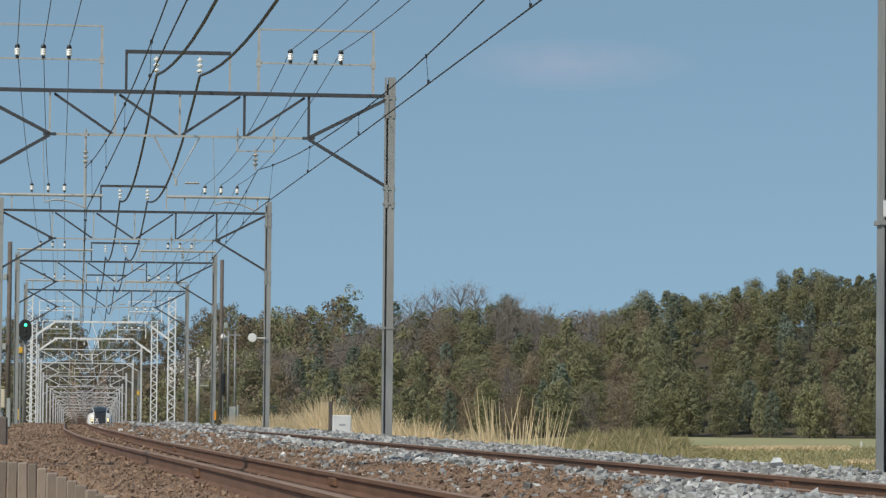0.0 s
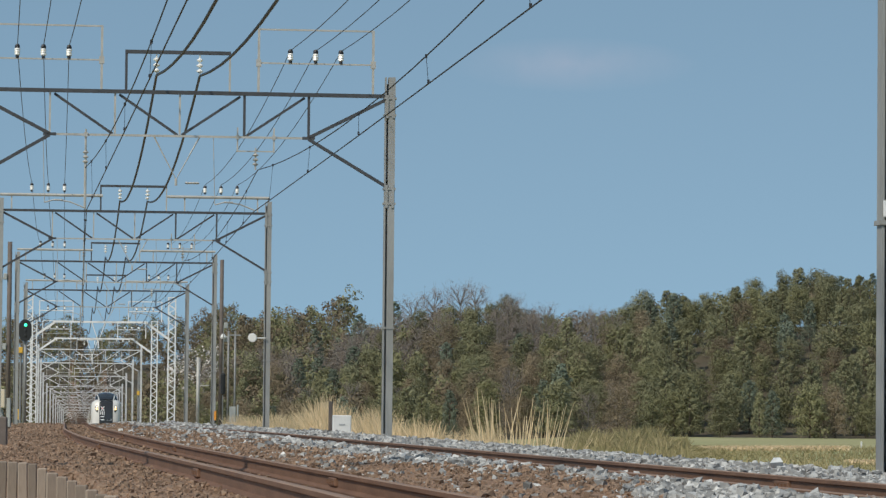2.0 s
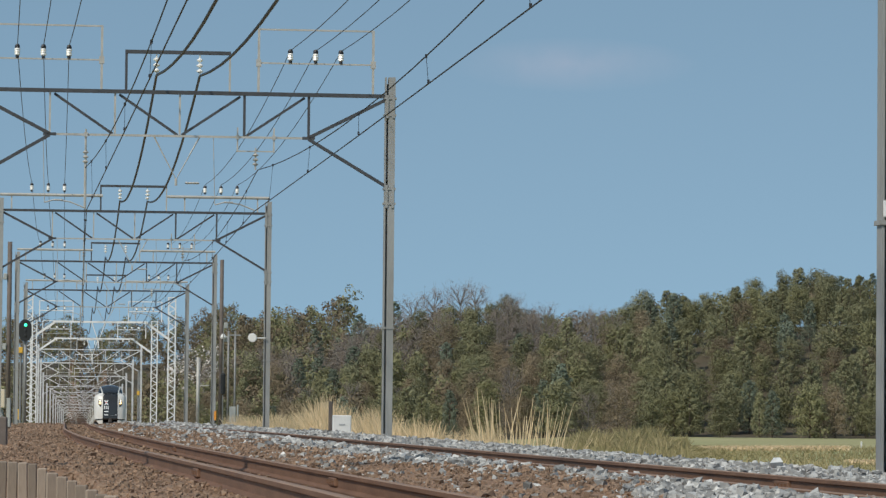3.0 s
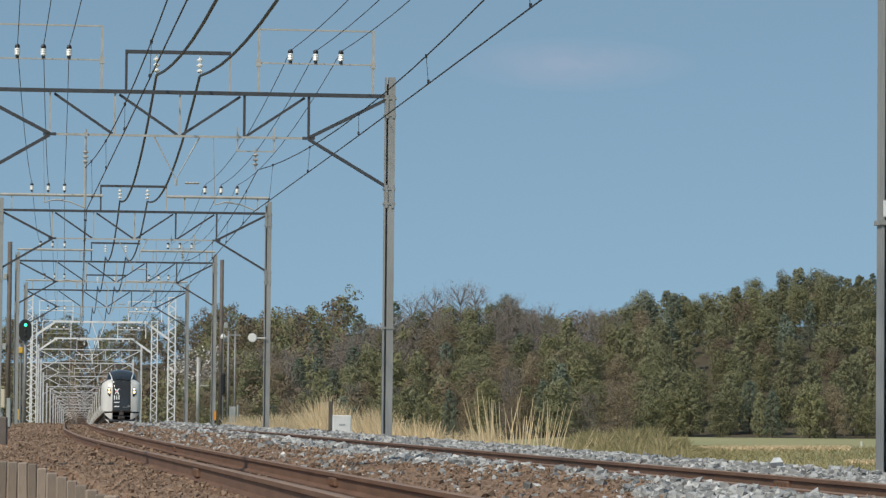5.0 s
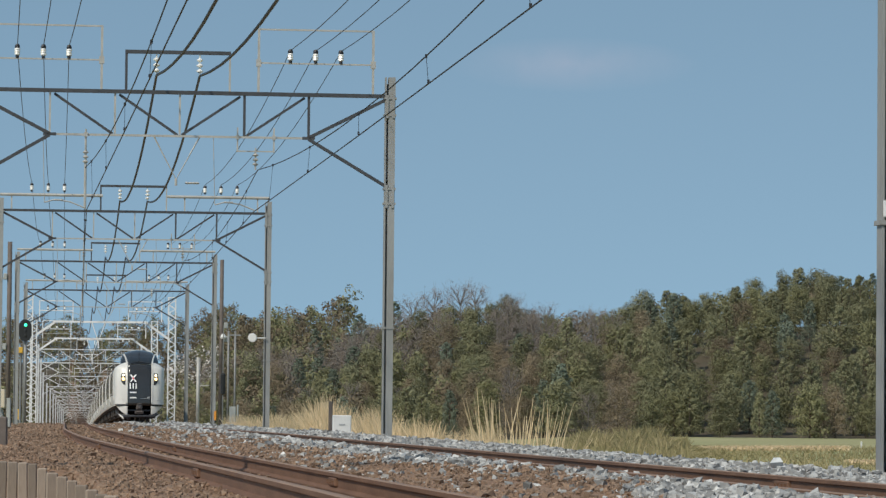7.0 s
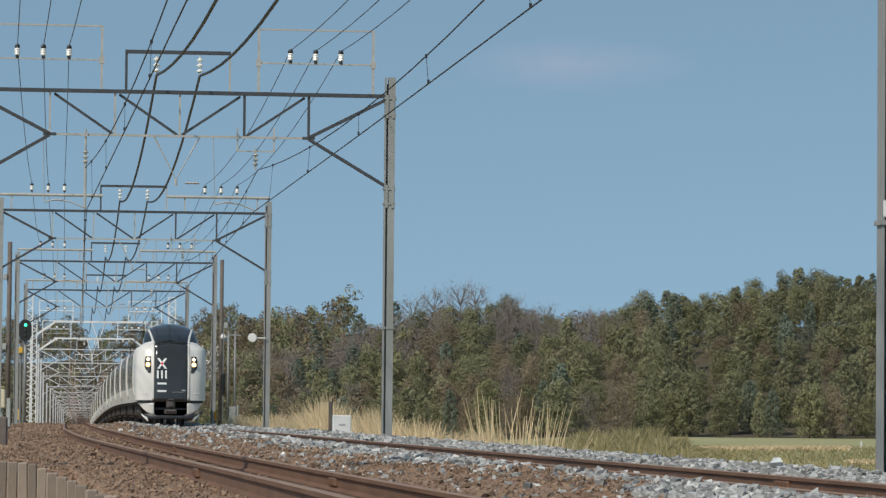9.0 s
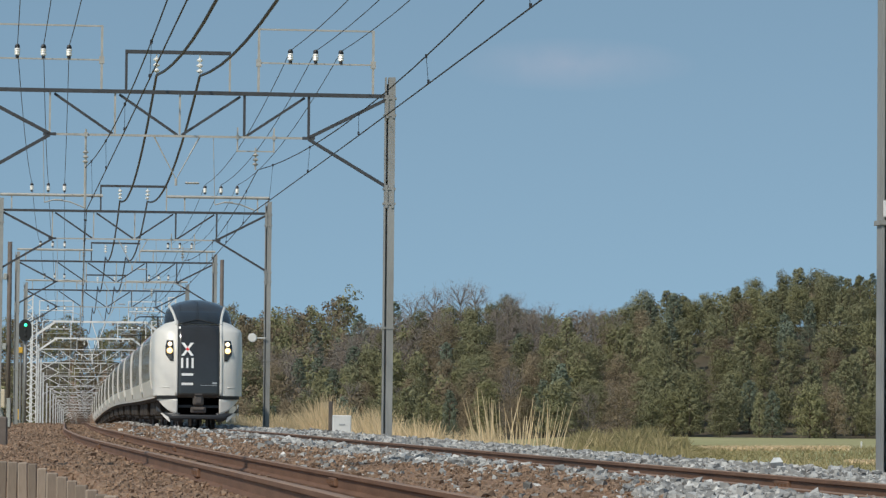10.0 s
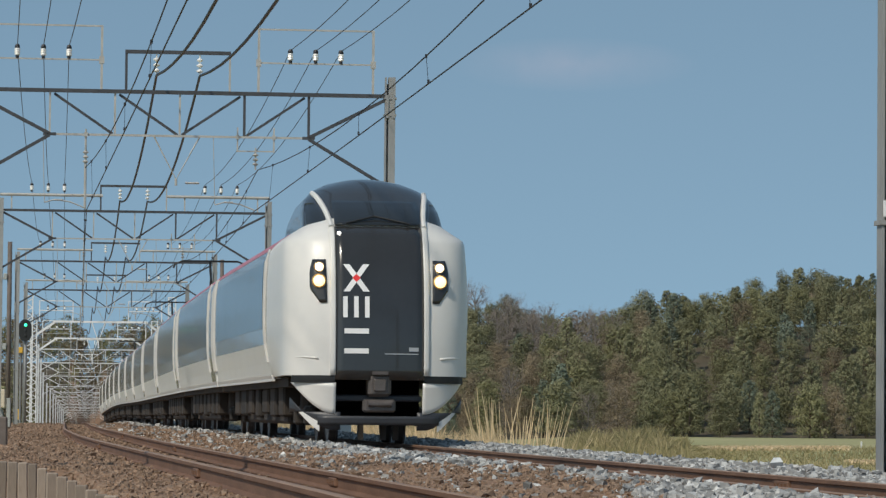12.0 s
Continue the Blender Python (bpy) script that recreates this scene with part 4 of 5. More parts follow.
LEAF_BLUE = material("blue_green_needles", (0.203, 0.24, 0.178), 0.7, 0.0, 0.12, 0.25, second=(0.149, 0.177, 0.132), island=0.06, object_vary=0.22, thin=0.15)
LEAF_CEDAR = material("cedar_needles", (0.271, 0.266, 0.152), 0.7, 0.0, 0.12, 0.25, second=(0.203, 0.209, 0.119), island=0.06, object_vary=0.22, thin=0.15)
LEAF_BROWN = material("brown_buds", (0.285, 0.232, 0.155), 0.8, 0.0, 0.12, 0.25, second=(0.225, 0.182, 0.122), island=0.06, object_vary=0.22, thin=0.15)
TWIG = material("bare_twigs", (0.297, 0.242, 0.209), 0.9, 0.0, 0.3, 1.0, island=0.3)
BLOSSOM = material("pale_blossom", (0.6, 0.56, 0.52), 0.8, 0.0, 0.2, 1.0, island=0.3)


def leaves(centers, spread, count, size, rng, flat=0.6):
    """Small leaf clumps round the given centres, a pointed blade each."""
    n = len(centers) * count
    c = np.repeat(np.asarray(centers), count, 0)
    sp = np.repeat(np.asarray(spread), count, 0)
    d = rng.normal(0, 1, (n, 3))
    d /= np.linalg.norm(d, axis=1)[:, None]
    p = c + d * sp[:, None] * (rng.uniform(0.5, 1.12, n) ** 0.8)[:, None] * np.array([1, 1, flat])
    out = d + rng.normal(0, 0.2, (n, 3)) + np.array([0, 0, 0.1])
    a = np.cross(out, rng.normal(0, 1, (n, 3)))
    a /= np.linalg.norm(a, axis=1)[:, None]
    b = np.cross(out, a)
    b /= np.linalg.norm(b, axis=1)[:, None]
    s = size * rng.uniform(0.6, 1.3, n)[:, None]
    v = np.stack([p - a * s, p + a * s * 0.9 - b * s * 0.35, p + b * s * 0.9], 1).reshape(-1, 3)
    soft = d + rng.normal(0, 0.3, (n, 3)) + np.array([0, 0, 0.3])
    soft /= np.linalg.norm(soft, axis=1)[:, None]
    return v, n, np.repeat(soft, 3, 0)


def tree_mesh(name, v, n, mat, normals=None):
    me = bpy.data.meshes.new(name)
    me.from_pydata(v.tolist(), [], [(3 * i, 3 * i + 1, 3 * i + 2) for i in range(n)])
    me.materials.append(mat)
    if normals is not None:                         # each spray of leaves is lit as one soft mass
        me.polygons.foreach_set("use_smooth", [True] * n)
        me.normals_split_custom_set_from_vertices(normals.tolist())
    return me


def tree(kind, seed):
    rng = np.random.default_rng(seed)
    root = new("tree")
    tall = {"round": 8.6, "olive": 8.0, "brown": 8.4, "cone": 10.5, "cedar": 9.8, "bare": 9.5, "blossom": 6.0}[kind]
    s = Shape()
    lean = rng.uniform(-0.4, 0.4, 2)
    trunk = [(lean[0] * t * t, lean[1] * t * t, tall * t * (0.95 if kind in ("cone", "cedar") else 0.72) - 0.5) for t in np.linspace(0, 1, 6)]
    s.tube(trunk, [0.2 * (1 - 0.85 * t) + 0.02 for t in np.linspace(0, 1, 6)], 6)
    cs, sp = [], []
    limbs = {"cone": 44, "cedar": 52, "bare": 36, "blossom": 26}.get(kind, 32)
    for i in range(limbs):
        t = (i + 0.5) / limbs
        ang = i * 2.4 + rng.uniform(-0.4, 0.4)
        if kind == "cone":
            z = tall * (0.1 + 0.9 * t)
            reach = (2.5 * (1 - t) ** 0.75 + 0.12) * rng.uniform(0.7, 1.1)
            end = (math.cos(ang) * reach, math.sin(ang) * reach, z - reach * 0.25)
            q = 0.35 + 0.65 * (1 - t)
        elif kind == "cedar":
            z = tall * (0.13 + 0.86 * t)
            reach = (2.05 * (1 - t) ** 0.42 * min(1.0, 0.55 + 2.2 * t) + 0.1) * rng.uniform(0.5, 1.08)
            end = (math.cos(ang) * reach, math.sin(ang) * reach, z - reach * 0.2)
            q = (0.5 + 0.45 * (1 - t)) * rng.uniform(0.75, 1.25)
        else:
            z = tall * (0.09 + 0.89 * t)
            reach = 2.7 * math.sin(math.pi * (0.28 + 0.62 * t)) ** 0.6 * rng.uniform(0.55, 1.05)
            end = (math.cos(ang) * reach, math.sin(ang) * reach, z + rng.uniform(-0.4, 0.5))
            q = rng.uniform(0.7, 1.3)
        base_t = min(t * 0.75 + 0.15, 0.95)
        b = (lean[0] * base_t ** 2, lean[1] * base_t ** 2, min(trunk[-1][2], max(z - reach * 0.7, tall * 0.15)))
        mid = ((b[0] + end[0]) / 2, (b[1] + end[1]) / 2, (b[2] + end[2]) / 2 + 0.15)
        if kind in ("bare", "blossom") or i % 2 == 0:
            s.tube([b, mid, end], [0.06, 0.04, 0.015], 4)
        if kind in ("bare",):
            for k in range(5):
                e2 = np.array(end) * 0.6 + np.array(mid) * 0.4 + rng.normal(0, 0.25, 3)
                s.tube([mid, tuple(e2), tuple(e2 + rng.normal(0, 0.6, 3) + np.array([0, 0, 0.7]))], [0.025, 0.022, 0.012], 3, False)
        cs.append(end)
        sp.append(q)
        if kind in ("round", "olive", "brown"):
            cs.append((end[0] * 0.4 + rng.uniform(-0.4, 0.4), end[1] * 0.4 + rng.uniform(-0.4, 0.4), end[2] + 0.3))
            sp.append(1.25)
    part("trunk", s, BARK_PALE if kind in ("bare", "blossom") else BARK, root)
    per, size, mat, text = {"round": (76, 0.165, LEAF_DARK, "dark green leafy evergreen tree at the wood's edge"), "olive": (76, 0.165, LEAF_OLIVE, "olive green leafy tree on the wooded slope"),
                            "brown": (84, 0.115, LEAF_BROWN, "brown budding deciduous tree among evergreens"), "cone": (110, 0.14, LEAF_BLUE, "dark blue-green pointed conifer in the wood"),
                            "cedar": (68, 0.165, LEAF_CEDAR if seed % 2 else LEAF_BLUE, "tall dense green cedar at the foot of the hill"),
                            "bare": (60, 0.065, TWIG, "bare grey-brown winter tree on the ridge"), "blossom": (70, 0.12, BLOSSOM, "small pale blossoming tree")}[kind]
    v, n, nor = leaves(cs, sp, per, size, rng, 0.75)
    part("crown", tree_mesh("crown", v, n, mat, nor), mat, root)
    tagged(root, text, "tree", "trees of the wood")
    return root


def far_wood():
    """Woods far along the line on both sides, and where it bends out of sight."""
    rng = np.random.default_rng(17)
    for mat, text, share in ((LEAF_BROWN, "far brown leafless woods along the railway cutting", 0.6), (LEAF_OLIVE, "far olive evergreen woods along the railway cutting", 0.4)):
        cs, sp = [], []
        spots = [(y, u) for y in range(455, 840, 15) for u in (9.5, 14, 20, 25, 30, 36, 42, -12, -15, -19, -24, -29, -34)]
        spots += [(y, u) for y in (850, 872, 895, 920, 950, 985) for u in np.arange(-42, 52, 2.7) if y > 860 or abs(u + 1) > 5]
        # the ridge behind the hillside wood
        spots += [(y, x - tx(y)) for y in (548, 566) for x in np.arange(-28, 74, 2.6)]
        for y, u in spots:
            if rng.random() > share:
                continue
            y, u = y + rng.uniform(-6, 6), u + rng.uniform(-1.6, 1.6)
            x = tx(y) + u
            z = ground_z(x, y)
            h = rng.uniform(7.5, 11) if y > 600 or u < 13 else rng.uniform(4.2, 6.0)
            for k in range(14):
                t = (k + 0.5) / 14
                r = 2.6 * math.sin(math.pi * (0.22 + 0.7 * t)) * rng.uniform(0.3, 1)
                a = rng.uniform(0, 6.28)
                cs.append((x + math.cos(a) * r, y + math.sin(a) * r, z + h * (0.06 + 0.9 * t)))
                sp.append(rng.uniform(0.8, 1.4))
        v, n, nor = leaves(cs, sp, 42, 0.25, rng, 0.8)
        tagged(part("far_wood", tree_mesh("far_wood", v, n, mat, nor), mat), text, "woods", kind="stuff")


def forest():
    kinds = [("round", 1), ("round", 2), ("olive", 3), ("olive", 4), ("brown", 5), ("cone", 6), ("cone", 7), ("bare", 8), ("bare", 9), ("brown", 10), ("blossom", 11), ("cedar", 13), ("cedar", 14), ("cedar", 15)]
    models = [tree(k, s) for k, s in kinds]
    used = [False] * len(models)
    rng = random.Random(21)

    def plant(i, x, y, k=1.0):
        z = ground_z(x, y) - 0.2
        m = pose(x, y, z, 0, 0, rng.uniform(0, 360))
        if used[i]:
            ob = copy_thing(models[i], m)
        else:
            used[i], ob = True, models[i]
            ob.matrix_basis = m
        ob.scale = (k * rng.uniform(0.9, 1.15),) * 2 + (k * rng.uniform(0.9, 1.12),)
    for row in range(10):
        y = 428 + row * 11.5
        x = -34.0 + rng.uniform(-2, 2)
        while x < 72:
            px = x / y * 6600 + 784
            if x > tx(y) + 9:
                r = rng.random()
                if px > 1150:
                    i = (0 if r < 0.12 else 1 if r < 0.22 else 2 if r < 0.32 else 3 if r < 0.42 else 11 if r < 0.58 else 12 if r < 0.72 else 13 if r < 0.93 else 4 if r < 0.97 else 9)
                else:
                    i = (0 if r < 0.12 else 1 if r < 0.23 else 2 if r < 0.33 else 3 if r < 0.42 else 4 if r < 0.56 else 9 if r < 0.7 else 11 if r < 0.8 else 12 if r < 0.93 else 8)
                if row > 6 and px < 1120 and r > 0.35:
                    i = 7 if r < 0.7 else 8
                plant(i, x + rng.uniform(-1.2, 1.2), y + rng.uniform(-4, 4), rng.uniform(0.52, 0.76))
            x += rng.uniform(2.4, 3.8)
    far_wood()
    plant(10, -34.0, 520, 1.7)
    for px, y, i, k in ((728, 552, 7, 1.0), (768, 548, 8, 1.08), (812, 550, 7, 1.03), (845, 556, 8, 0.92), (560, 540, 5, 0.75), (600, 545, 6, 0.68), (637, 540, 5, 0.85), (700, 543, 6, 0.8),
                        (895, 542, 0, 0.85), (915, 545, 1, 0.75), (1105, 542, 1, 0.72), (1138, 545, 0, 0.92), (1296, 548, 0, 0.7), (1390, 548, 1, 0.75), (1440, 550, 0, 0.8), (1465, 547, 1, 0.85), (1490, 545, 5, 0.7), (1520, 548, 6, 0.72), (1545, 546, 5, 0.74)):
        plant(i, (px - 784) / 6600 * y, y, k)
    for i, m in enumerate(models):
        if not used[i]:
            plant(i, 60 + i, 520)


def blades(name, rows, mat, width, label, category, seed):
    """Bent tapering blades: rows of x, y, z, height, lean x, lean y."""
    s = Shape()
    rng = random.Random(seed)
    for x, y, z, h, lx, ly in rows:
        w = width * rng.uniform(0.7, 1.3)
        pts = [(x, y, z), (x + lx * 0.3, y + ly * 0.3, z + h * 0.55), (x + lx, y + ly, z + h)]
        a = rng.uniform(-0.6, 0.6)
        dx, dy = math.cos(a) * w / 2, math.sin(a) * w / 2
        v = []
        for p, k in zip(pts, (1.0, 0.9, 0.25)):
            v += [(p[0] - dx * k, p[1] - dy * k, p[2]), (p[0] + dx * k, p[1] + dy * k, p[2])]
        s.add(v, [(0, 1, 3, 2), (2, 3, 5, 4)])
    ob = part(name, s, mat)
    return tagged(ob, label, category, kind="stuff")


def reeds():
    rng = random.Random(8)
    rows = []
    for k in range(7500):
        px = rng.uniform(335, 870)
        y = float(np.interp(px, [335, 450, 560, 700, 870], [185, 165, 138, 122, 112])) + rng.uniform(-6, 9)
        x = (px - 784) / 6600 * y
        if x < tx(y) + 3.4:
            continue
        z = ground_z(x, y) - 0.1
        clump = 0.62 + 0.5 * noise.noise((px * 0.018, y * 0.07, 1.0)) + 0.18 * noise.noise((px * 0.06, 0, 7.0))
        top = float(np.interp(px, [335, 450, 520, 560, 620, 690, 760, 870], [1.1, 1.3, 1.45, 1.9, 1.9, 1.8, 1.5, 1.35])) * (0.5 + 0.6 * clump)
        rows.append((x, y, z, top * rng.uniform(0.55, 1.1), rng.gauss(-0.1, 0.32), rng.gauss(0, 0.2)))
    blades("dry_reeds", rows, REED, 0.022, "tall dry straw-coloured reeds behind the ballast", "reeds", 1)
    rows = []
    for k in range(230):
        px = rng.gauss(935, 38) if rng.random() < 0.72 else rng.gauss(880, 14)
        y = 113 + rng.uniform(-5, 5)
        x = (px - 784) / 6600 * y
        z = ground_z(x, y) - 0.1
        side = (px - 925) / 50
        rows.append((x, y, z, rng.uniform(1.2, 2.75) if rng.random() < 0.45 else rng.uniform(0.6, 1.5), rng.gauss(0.22 * side, 0.16), rng.gauss(0, 0.2)))
    blades("reed_clump", rows, REED, 0.035, "loose clump of tall pale dry reed stalks", "reeds", 2)
    rows = []
    for k in range(16000):
        y = rng.uniform(150, 300)
        px = rng.uniform(960, 1290) if rng.random() < 0.75 else rng.uniform(1200, 1580)
        x = (px - 784) / 6600 * y
        low = px > 1220
        h = rng.uniform(0.15, 0.4) if low else rng.uniform(0.5, 1.5) * (0.75 + 0.5 * noise.noise((px * 0.02, y * 0.05, 2.0)))
        rows.append((x, y, ground_z(x, y) - 0.05, h, rng.gauss(0, 0.2), rng.gauss(0, 0.2)))
    dry = []
    for k in range(5200):
        px, y = rng.uniform(1240, 1505), rng.uniform(276, 290)
        x = (px - 784) / 6600 * y
        dry.append((x, y, ground_z(x, y), rng.uniform(0.12, 0.34), rng.gauss(0, 0.12), rng.gauss(0, 0.1)))
        if k % 3 == 0:
            px, y = rng.uniform(1500, 1590), rng.uniform(200, 208)
            x = (px - 784) / 6600 * y
            dry.append((x, y, ground_z(x, y), rng.uniform(0.1, 0.25), rng.gauss(0, 0.12), rng.gauss(0, 0.1)))
    blades("dry_verge", dry, REED, 0.08, "low strip of dry straw grass across the field", "grass", 6)
    for k in range(9000):
        y = rng.uniform(205, 260)
        px = rng.uniform(985, 1265)
        h = (0.9 + 1.0 * noise.noise((px * 0.022, y * 0.03, 5.0))) * sm(985, 1040, px) * (1 - sm(1150, 1265, px))
        if h > 0.1:
            x = (px - 784) / 6600 * y
            rows.append((x, y, ground_z(x, y), 0.35 + 1.25 * h * rng.uniform(0.4, 1), rng.gauss(0, 0.55), rng.gauss(0, 0.5)))
    blades("rough_grass", rows, GREEN_GRASS, 0.06, "rough green and fawn grass along the field", "grass", 3)


# ---------------------------------------------------------------- trackside things
def slat_fence():
    root = new("slat_fence")
    tagged(root, "low brown retaining fence of upright weathered slats", "fence")
    s = Shape().box((0, 0, -0.4), (0.088, 0.045, 0.8), bevel=0.01)
    me = s.mesh("slat", WOOD_SLAT)
    rng = random.Random(4)
    spots = []
    for k in range(16):
        a = -60 + 17.5 * k
        y = float(np.interp(a, [-60, 55, 100, 190], [34.6, 33.8, 29.6, 23.2]))
        z = 0.5 - float(np.interp(a, [-60, 0, 60, 100, 130, 190], [89, 92, 95, 113, 124, 151])) / 6600 * y
        spots.append(Vector(((a - 784) / 6600 * y, y, z)))
        part("slat", me, WOOD_SLAT, root, at=Matrix.LocRotScale(spots[-1], Euler((rng.uniform(-0.04, 0.04), rng.uniform(-0.02, 0.02), rng.uniform(-0.25, 0.25))), (rng.uniform(0.85, 1.1), 1, 1)))


def on_ground(px, y, dz=0.0):
    x = (px - 784) / 6600 * y
    return x, y, ground_z(x, y) + dz


def trackside():
    x, y, z = on_ground(608, 92, -0.09)
    s = Shape().box((0, 0, 0.34), (0.46, 0.4, 0.66), bevel=0.02)
    box = part("relay_box", s, WHITE_BOX)
    box.matrix_basis = pose(x, y, z, 0, 0, 4)
    tagged(box, "white enamel trackside relay box", "cabinet")
    part("nameplate", Shape().box((0.0, -0.207, 0.44), (0.15, 0.006, 0.035)), MARK_GREY, box)
    x, y, z = on_ground(588, 93, -0.08)
    post = part("marker_post", Shape().box((0, 0, 0.45), (0.1, 0.1, 1.0), bevel=0.015), POLE_BROWN)
    post.matrix_basis = pose(x, y, z)
    tagged(post, "dark brown wooden post beside the relay box", "post")
    x, y, z = on_ground(9, 62)
    post = part("marker_post", Shape().box((0, 0, 0.2), (0.15, 0.12, 0.55), bevel=0.02), POLE_BROWN)
    post.matrix_basis = pose(x, y, z)
    tagged(post, "short brown post in the ballast shoulder", "post")
    # pole with arm, thin pole with crossbar, grey cabinets
    for px, y, h, arm, r, mat, text in ((353, 215, 4.2, 0.5, 0.1, GALV_PALE, "short pale concrete pole with a side arm"), (406, 180, 5.0, 0.0, 0.05, GALV, "thin grey steel pole"),
                                        (418, 178, 5.0, 0.28, 0.05, GALV, "thin grey steel pole with a crossbar")):
        x, y, z = on_ground(px, y)
        root = new("pole")
        root.matrix_basis = pose(x, y, z)
        tagged(root, text, "pole", "trackside poles")
        part("shaft", Shape().tube([(0, 0, -0.2), (0, 0, h)], r, 8), mat, root, smooth=True)
        if arm:
            part("arm", Shape().beam((-arm if px > 400 else 0, 0, h - 0.2 if px > 400 else h * 0.62), (arm if px > 400 else arm * 1.3, 0, h - 0.2 if px > 400 else h * 0.62), 0.06), mat, root)
    for px, y, w, h in ((415, 175, 0.3, 1.35), (424, 176, 0.08, 1.5)):
        x, y, z = on_ground(px, y)
        ob = part("cabinet", Shape().box((0, 0, h / 2), (w, 0.25, h), bevel=0.02), GREY_BOX)
        ob.matrix_basis = pose(x, y, z)
        tagged(ob, "narrow grey steel cabinet beside the line", "cabinet", "trackside cabinets")
    x, y, z = on_ground(384, 184)
    root = new("marker")
    root.matrix_basis = pose(x, y, z)
    tagged(root, "small orange trackside marker on a stake", "marker")
    part("stake", Shape().tube([(0, 0, 0), (0, 0, 0.95)], 0.03, 6), BLACK, root)
    part("plate", Shape().box((0, -0.04, 0.8), (0.12, 0.03, 0.45), bevel=0.01), ORANGE, root)
    # second pole beside the third gantry, with insulators
    x, y, z = on_ground(393, 193)
    root = new("pole")
    root.matrix_basis = pose(x, y, z)
    tagged(root, "dark brown steel pole with small fittings", "pole", "trackside poles")
    part("shaft", Shape().tube([(0, 0, -0.2), (0, 0, 9.0)], 0.1, 8), POLE_BROWN, root, smooth=True)
    for h in (4.9, 5.6):
        part("fitting", Shape().box((0.25, -0.1, h), (0.22, 0.2, 0.3), bevel=0.03), GREY_BOX, root)
    part("lamp_head", Shape().lathe([(0.12, 0), (0.17, 0.08), (0.06, 0.26)], (0.12, -0.2, 4.9), 10), WHITE_BOX, root)
    x, y, z = on_ground(397, 186)
    root = new("tension_weight")
    root.matrix_basis = pose(x, y, z)
    tagged(root, "black stacked tension weight hanging on a wire", "weight")
    part("wire", Shape().tube([(0, 0, 0.3), (0, 0, 5.4)], 0.025, 5), GALV, root)
    part("weight_stack", Shape().lathe([(0.04, 1.95), (0.12, 2.0), (0.12, 2.95), (0.04, 3.05)], (0, 0, 0), 10), BLACK, root)
    x, y, z = on_ground(17, 192)
    root = new("pole")
    root.matrix_basis = pose(x, y, z)
    tagged(root, "dark brown steel pole with small fittings", "pole", "trackside poles")
    part("shaft", Shape().tube([(0, 0, -0.2), (0, 0, 9.4)], 0.12, 8), POLE_BROWN, root, smooth=True)
    for h in (4.0, 7.6):
        part("fitting", Shape().box((-0.2, -0.1, h), (0.2, 0.2, 0.32), bevel=0.03), GREY_BOX, root)
    x, y, z = on_ground(19, 150)
    ob = part("cabinet", Shape().box((0, 0, 0.55), (0.16, 0.25, 1.3), bevel=0.02), GREY_BOX)
    ob.matrix_basis = pose(x, y, z)
    tagged(ob, "narrow grey steel cabinet beside the line", "cabinet", "trackside cabinets")
    # round plate on the second mast
    root = new("round_plate")
    p = along(139, 3.1, 0)
    root.matrix_basis = pose(p.x - 0.5, p.y - 0.25, p.z + 3.35)
    tagged(root, "white round plate on a bracket at a mast", "sign")
    turn = Matrix.Rotation(math.pi / 2, 3, "X")
    part("disc", Shape().lathe([(0.15, -0.02), (0.17, 0), (0.15, 0.03)], (0, 0, 0), 18, turn), WHITE_BOX, root)
    part("bracket", Shape().beam((0, 0.02, 0), (0.5, 0.05, 0), 0.04), WHITE_BOX, root)
    # signal with a green light
    x, y = (46 - 784) / 6600 * 205, 205
    root = new("colour_light_signal")
    z = ground_z(x, y)
    root.matrix_basis = pose(x, y, z)
    tagged(root, "black railway signal showing green on a grey post", "signal")
    top = 0.5 + (722 - 583) / 6600 * 205 - z
    part("post", Shape().tube([(0, 0.25, -0.2), (0, 0.25, top + 0.4)], 0.09, 8), GALV, root, smooth=True)
    s = Shape()
    n = 20
    ring = [(0.36 * math.cos(a), 0.62 * math.sin(a)) for a in (2 * math.pi * k / n for k in range(n))]
    ring = [(a, b * 0.72 + (0.17 if b > 0 else -0.17)) for a, b in ring]
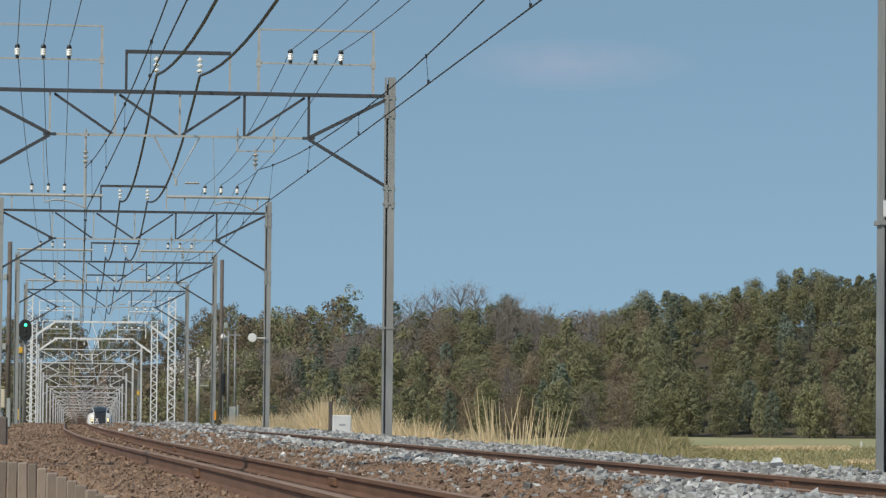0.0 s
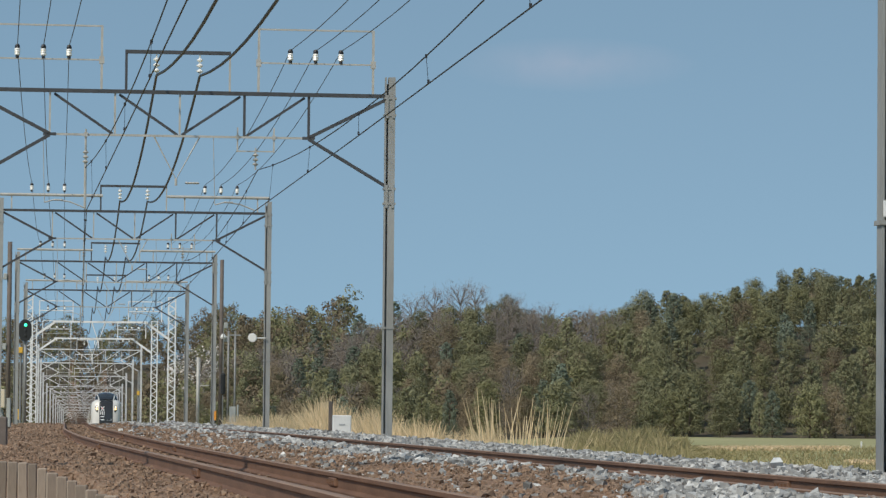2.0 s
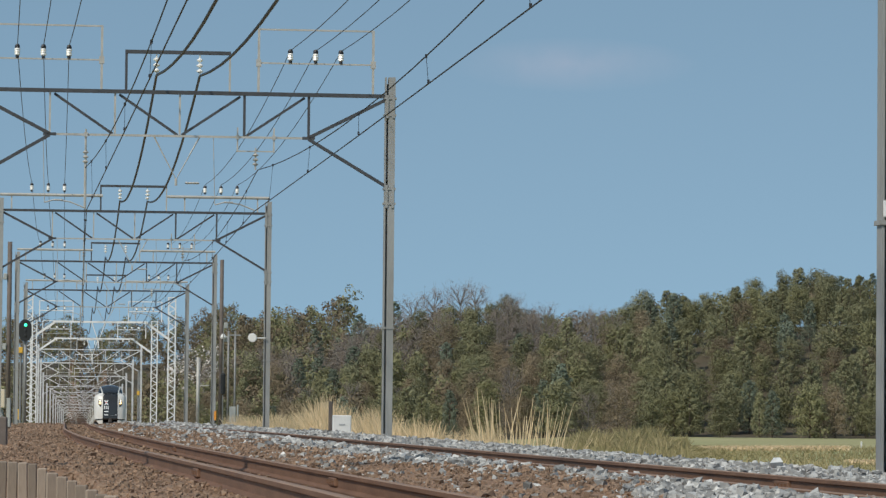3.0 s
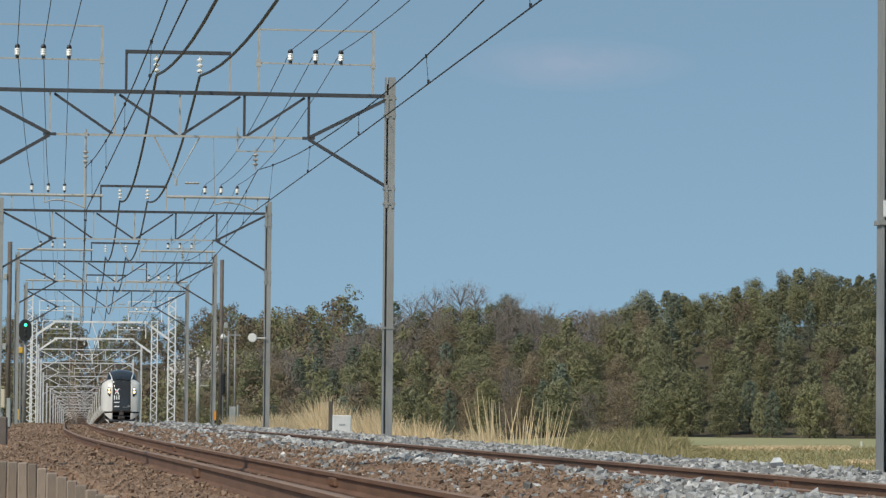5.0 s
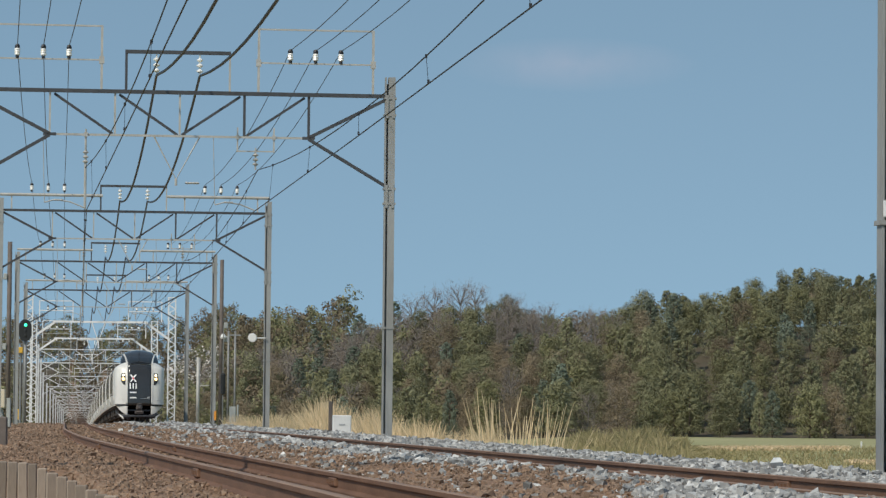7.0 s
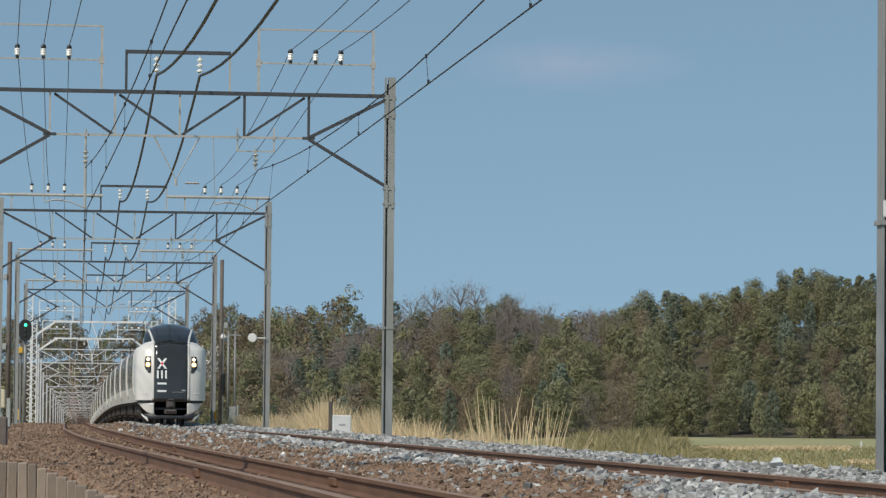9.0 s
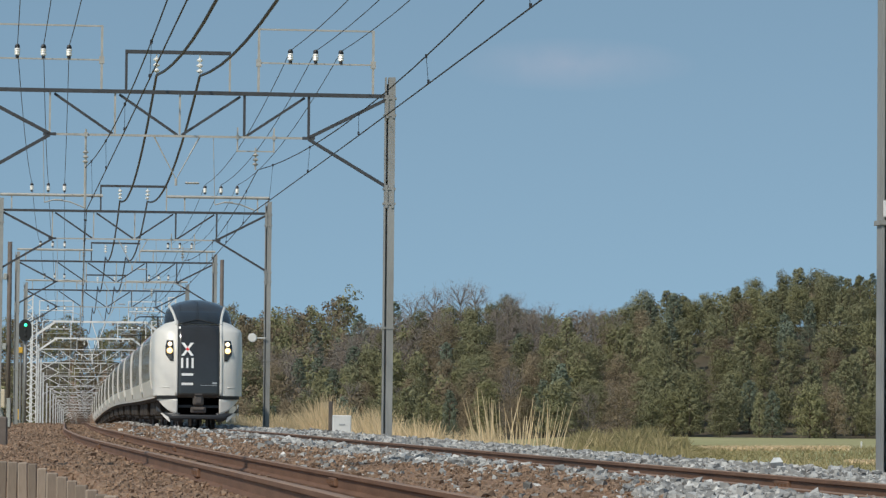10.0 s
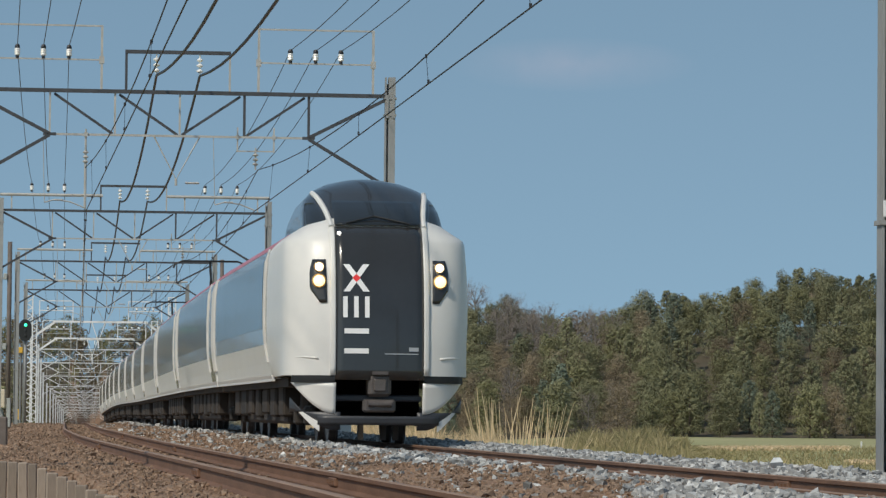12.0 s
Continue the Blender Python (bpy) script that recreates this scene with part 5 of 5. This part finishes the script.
    s.add([(a, d, top + b) for d in (0, 0.08) for a, b in ring], [tuple(range(n)), tuple(range(2 * n - 1, n - 1, -1))] + [(i, n + i, n + (i + 1) % n, (i + 1) % n) for i in range(n)])
    head = part("head", s, BLACK, root, "black oblong signal head")
    for k, dz in enumerate((0.3, 0.0, -0.3)):
        part("lens", Shape().lathe([(0.085, 0), (0.07, 0.03), (0.02, 0.04)], (0.02, -0.005, top + dz), 12, turn), GREEN_LAMP if k == 0 else BLACK, head, "lit green lens" if k == 0 else "dark lens")
    for px, y, h, mat, text in ((38, 206, 0.34, YELLOW, "yellow trackside equipment case on a post"), (6, 150, 0.75, BEIGE, "beige trackside equipment case on a post"), (34, 208, 0.6, YELLOW, "yellow trackside equipment case on a post")):
        x = (px - 784) / 6600 * y
        z = ground_z(x, y)
        zc = 0.5 + (725 - {38: 621, 6: 707, 34: 735}[px]) / 6600 * y
        root = new("equipment_case")
        root.matrix_basis = pose(x, y, z)
        tagged(root, text, "case", "equipment cases on posts")
        part("stake", Shape().tube([(0, 0.2, -0.1), (0, 0.2, zc - z)], 0.06, 6), GALV, root)
        part("case", Shape().box((0, 0, zc - z), (0.3, 0.25, h), bevel=0.03), mat, root)
    x, y, z = on_ground(1527, 300)
    stake = part("field_stake", Shape().box((0, 0, 0.25), (0.13, 0.13, 0.55), bevel=0.02), WHITE_BOX)
    stake.matrix_basis = pose(x, y, z)
    tagged(stake, "short white marker stake in the field", "stake")
    # far mast carrying a yellow case
    x, y = (248 - 784) / 6600 * 335, 335
    root = new("equipment_case")
    z = ground_z(x, y)
    root.matrix_basis = pose(x, y, z)
    tagged(root, "yellow case on a grey post beside the line", "case", "equipment cases on posts")
    part("stake", Shape().tube([(0, 0, 0), (0, 0, 5.5)], 0.1, 6), GALV, root)
    part("case", Shape().box((0, -0.15, 0.5 + (725 - 695) / 6600 * 335 - z), (0.26, 0.2, 0.4), bevel=0.03), YELLOW, root)


ground()
tracks()
overhead()
forest()
reeds()
slat_fence()
trackside()
ballast()
cars = train()
motions()
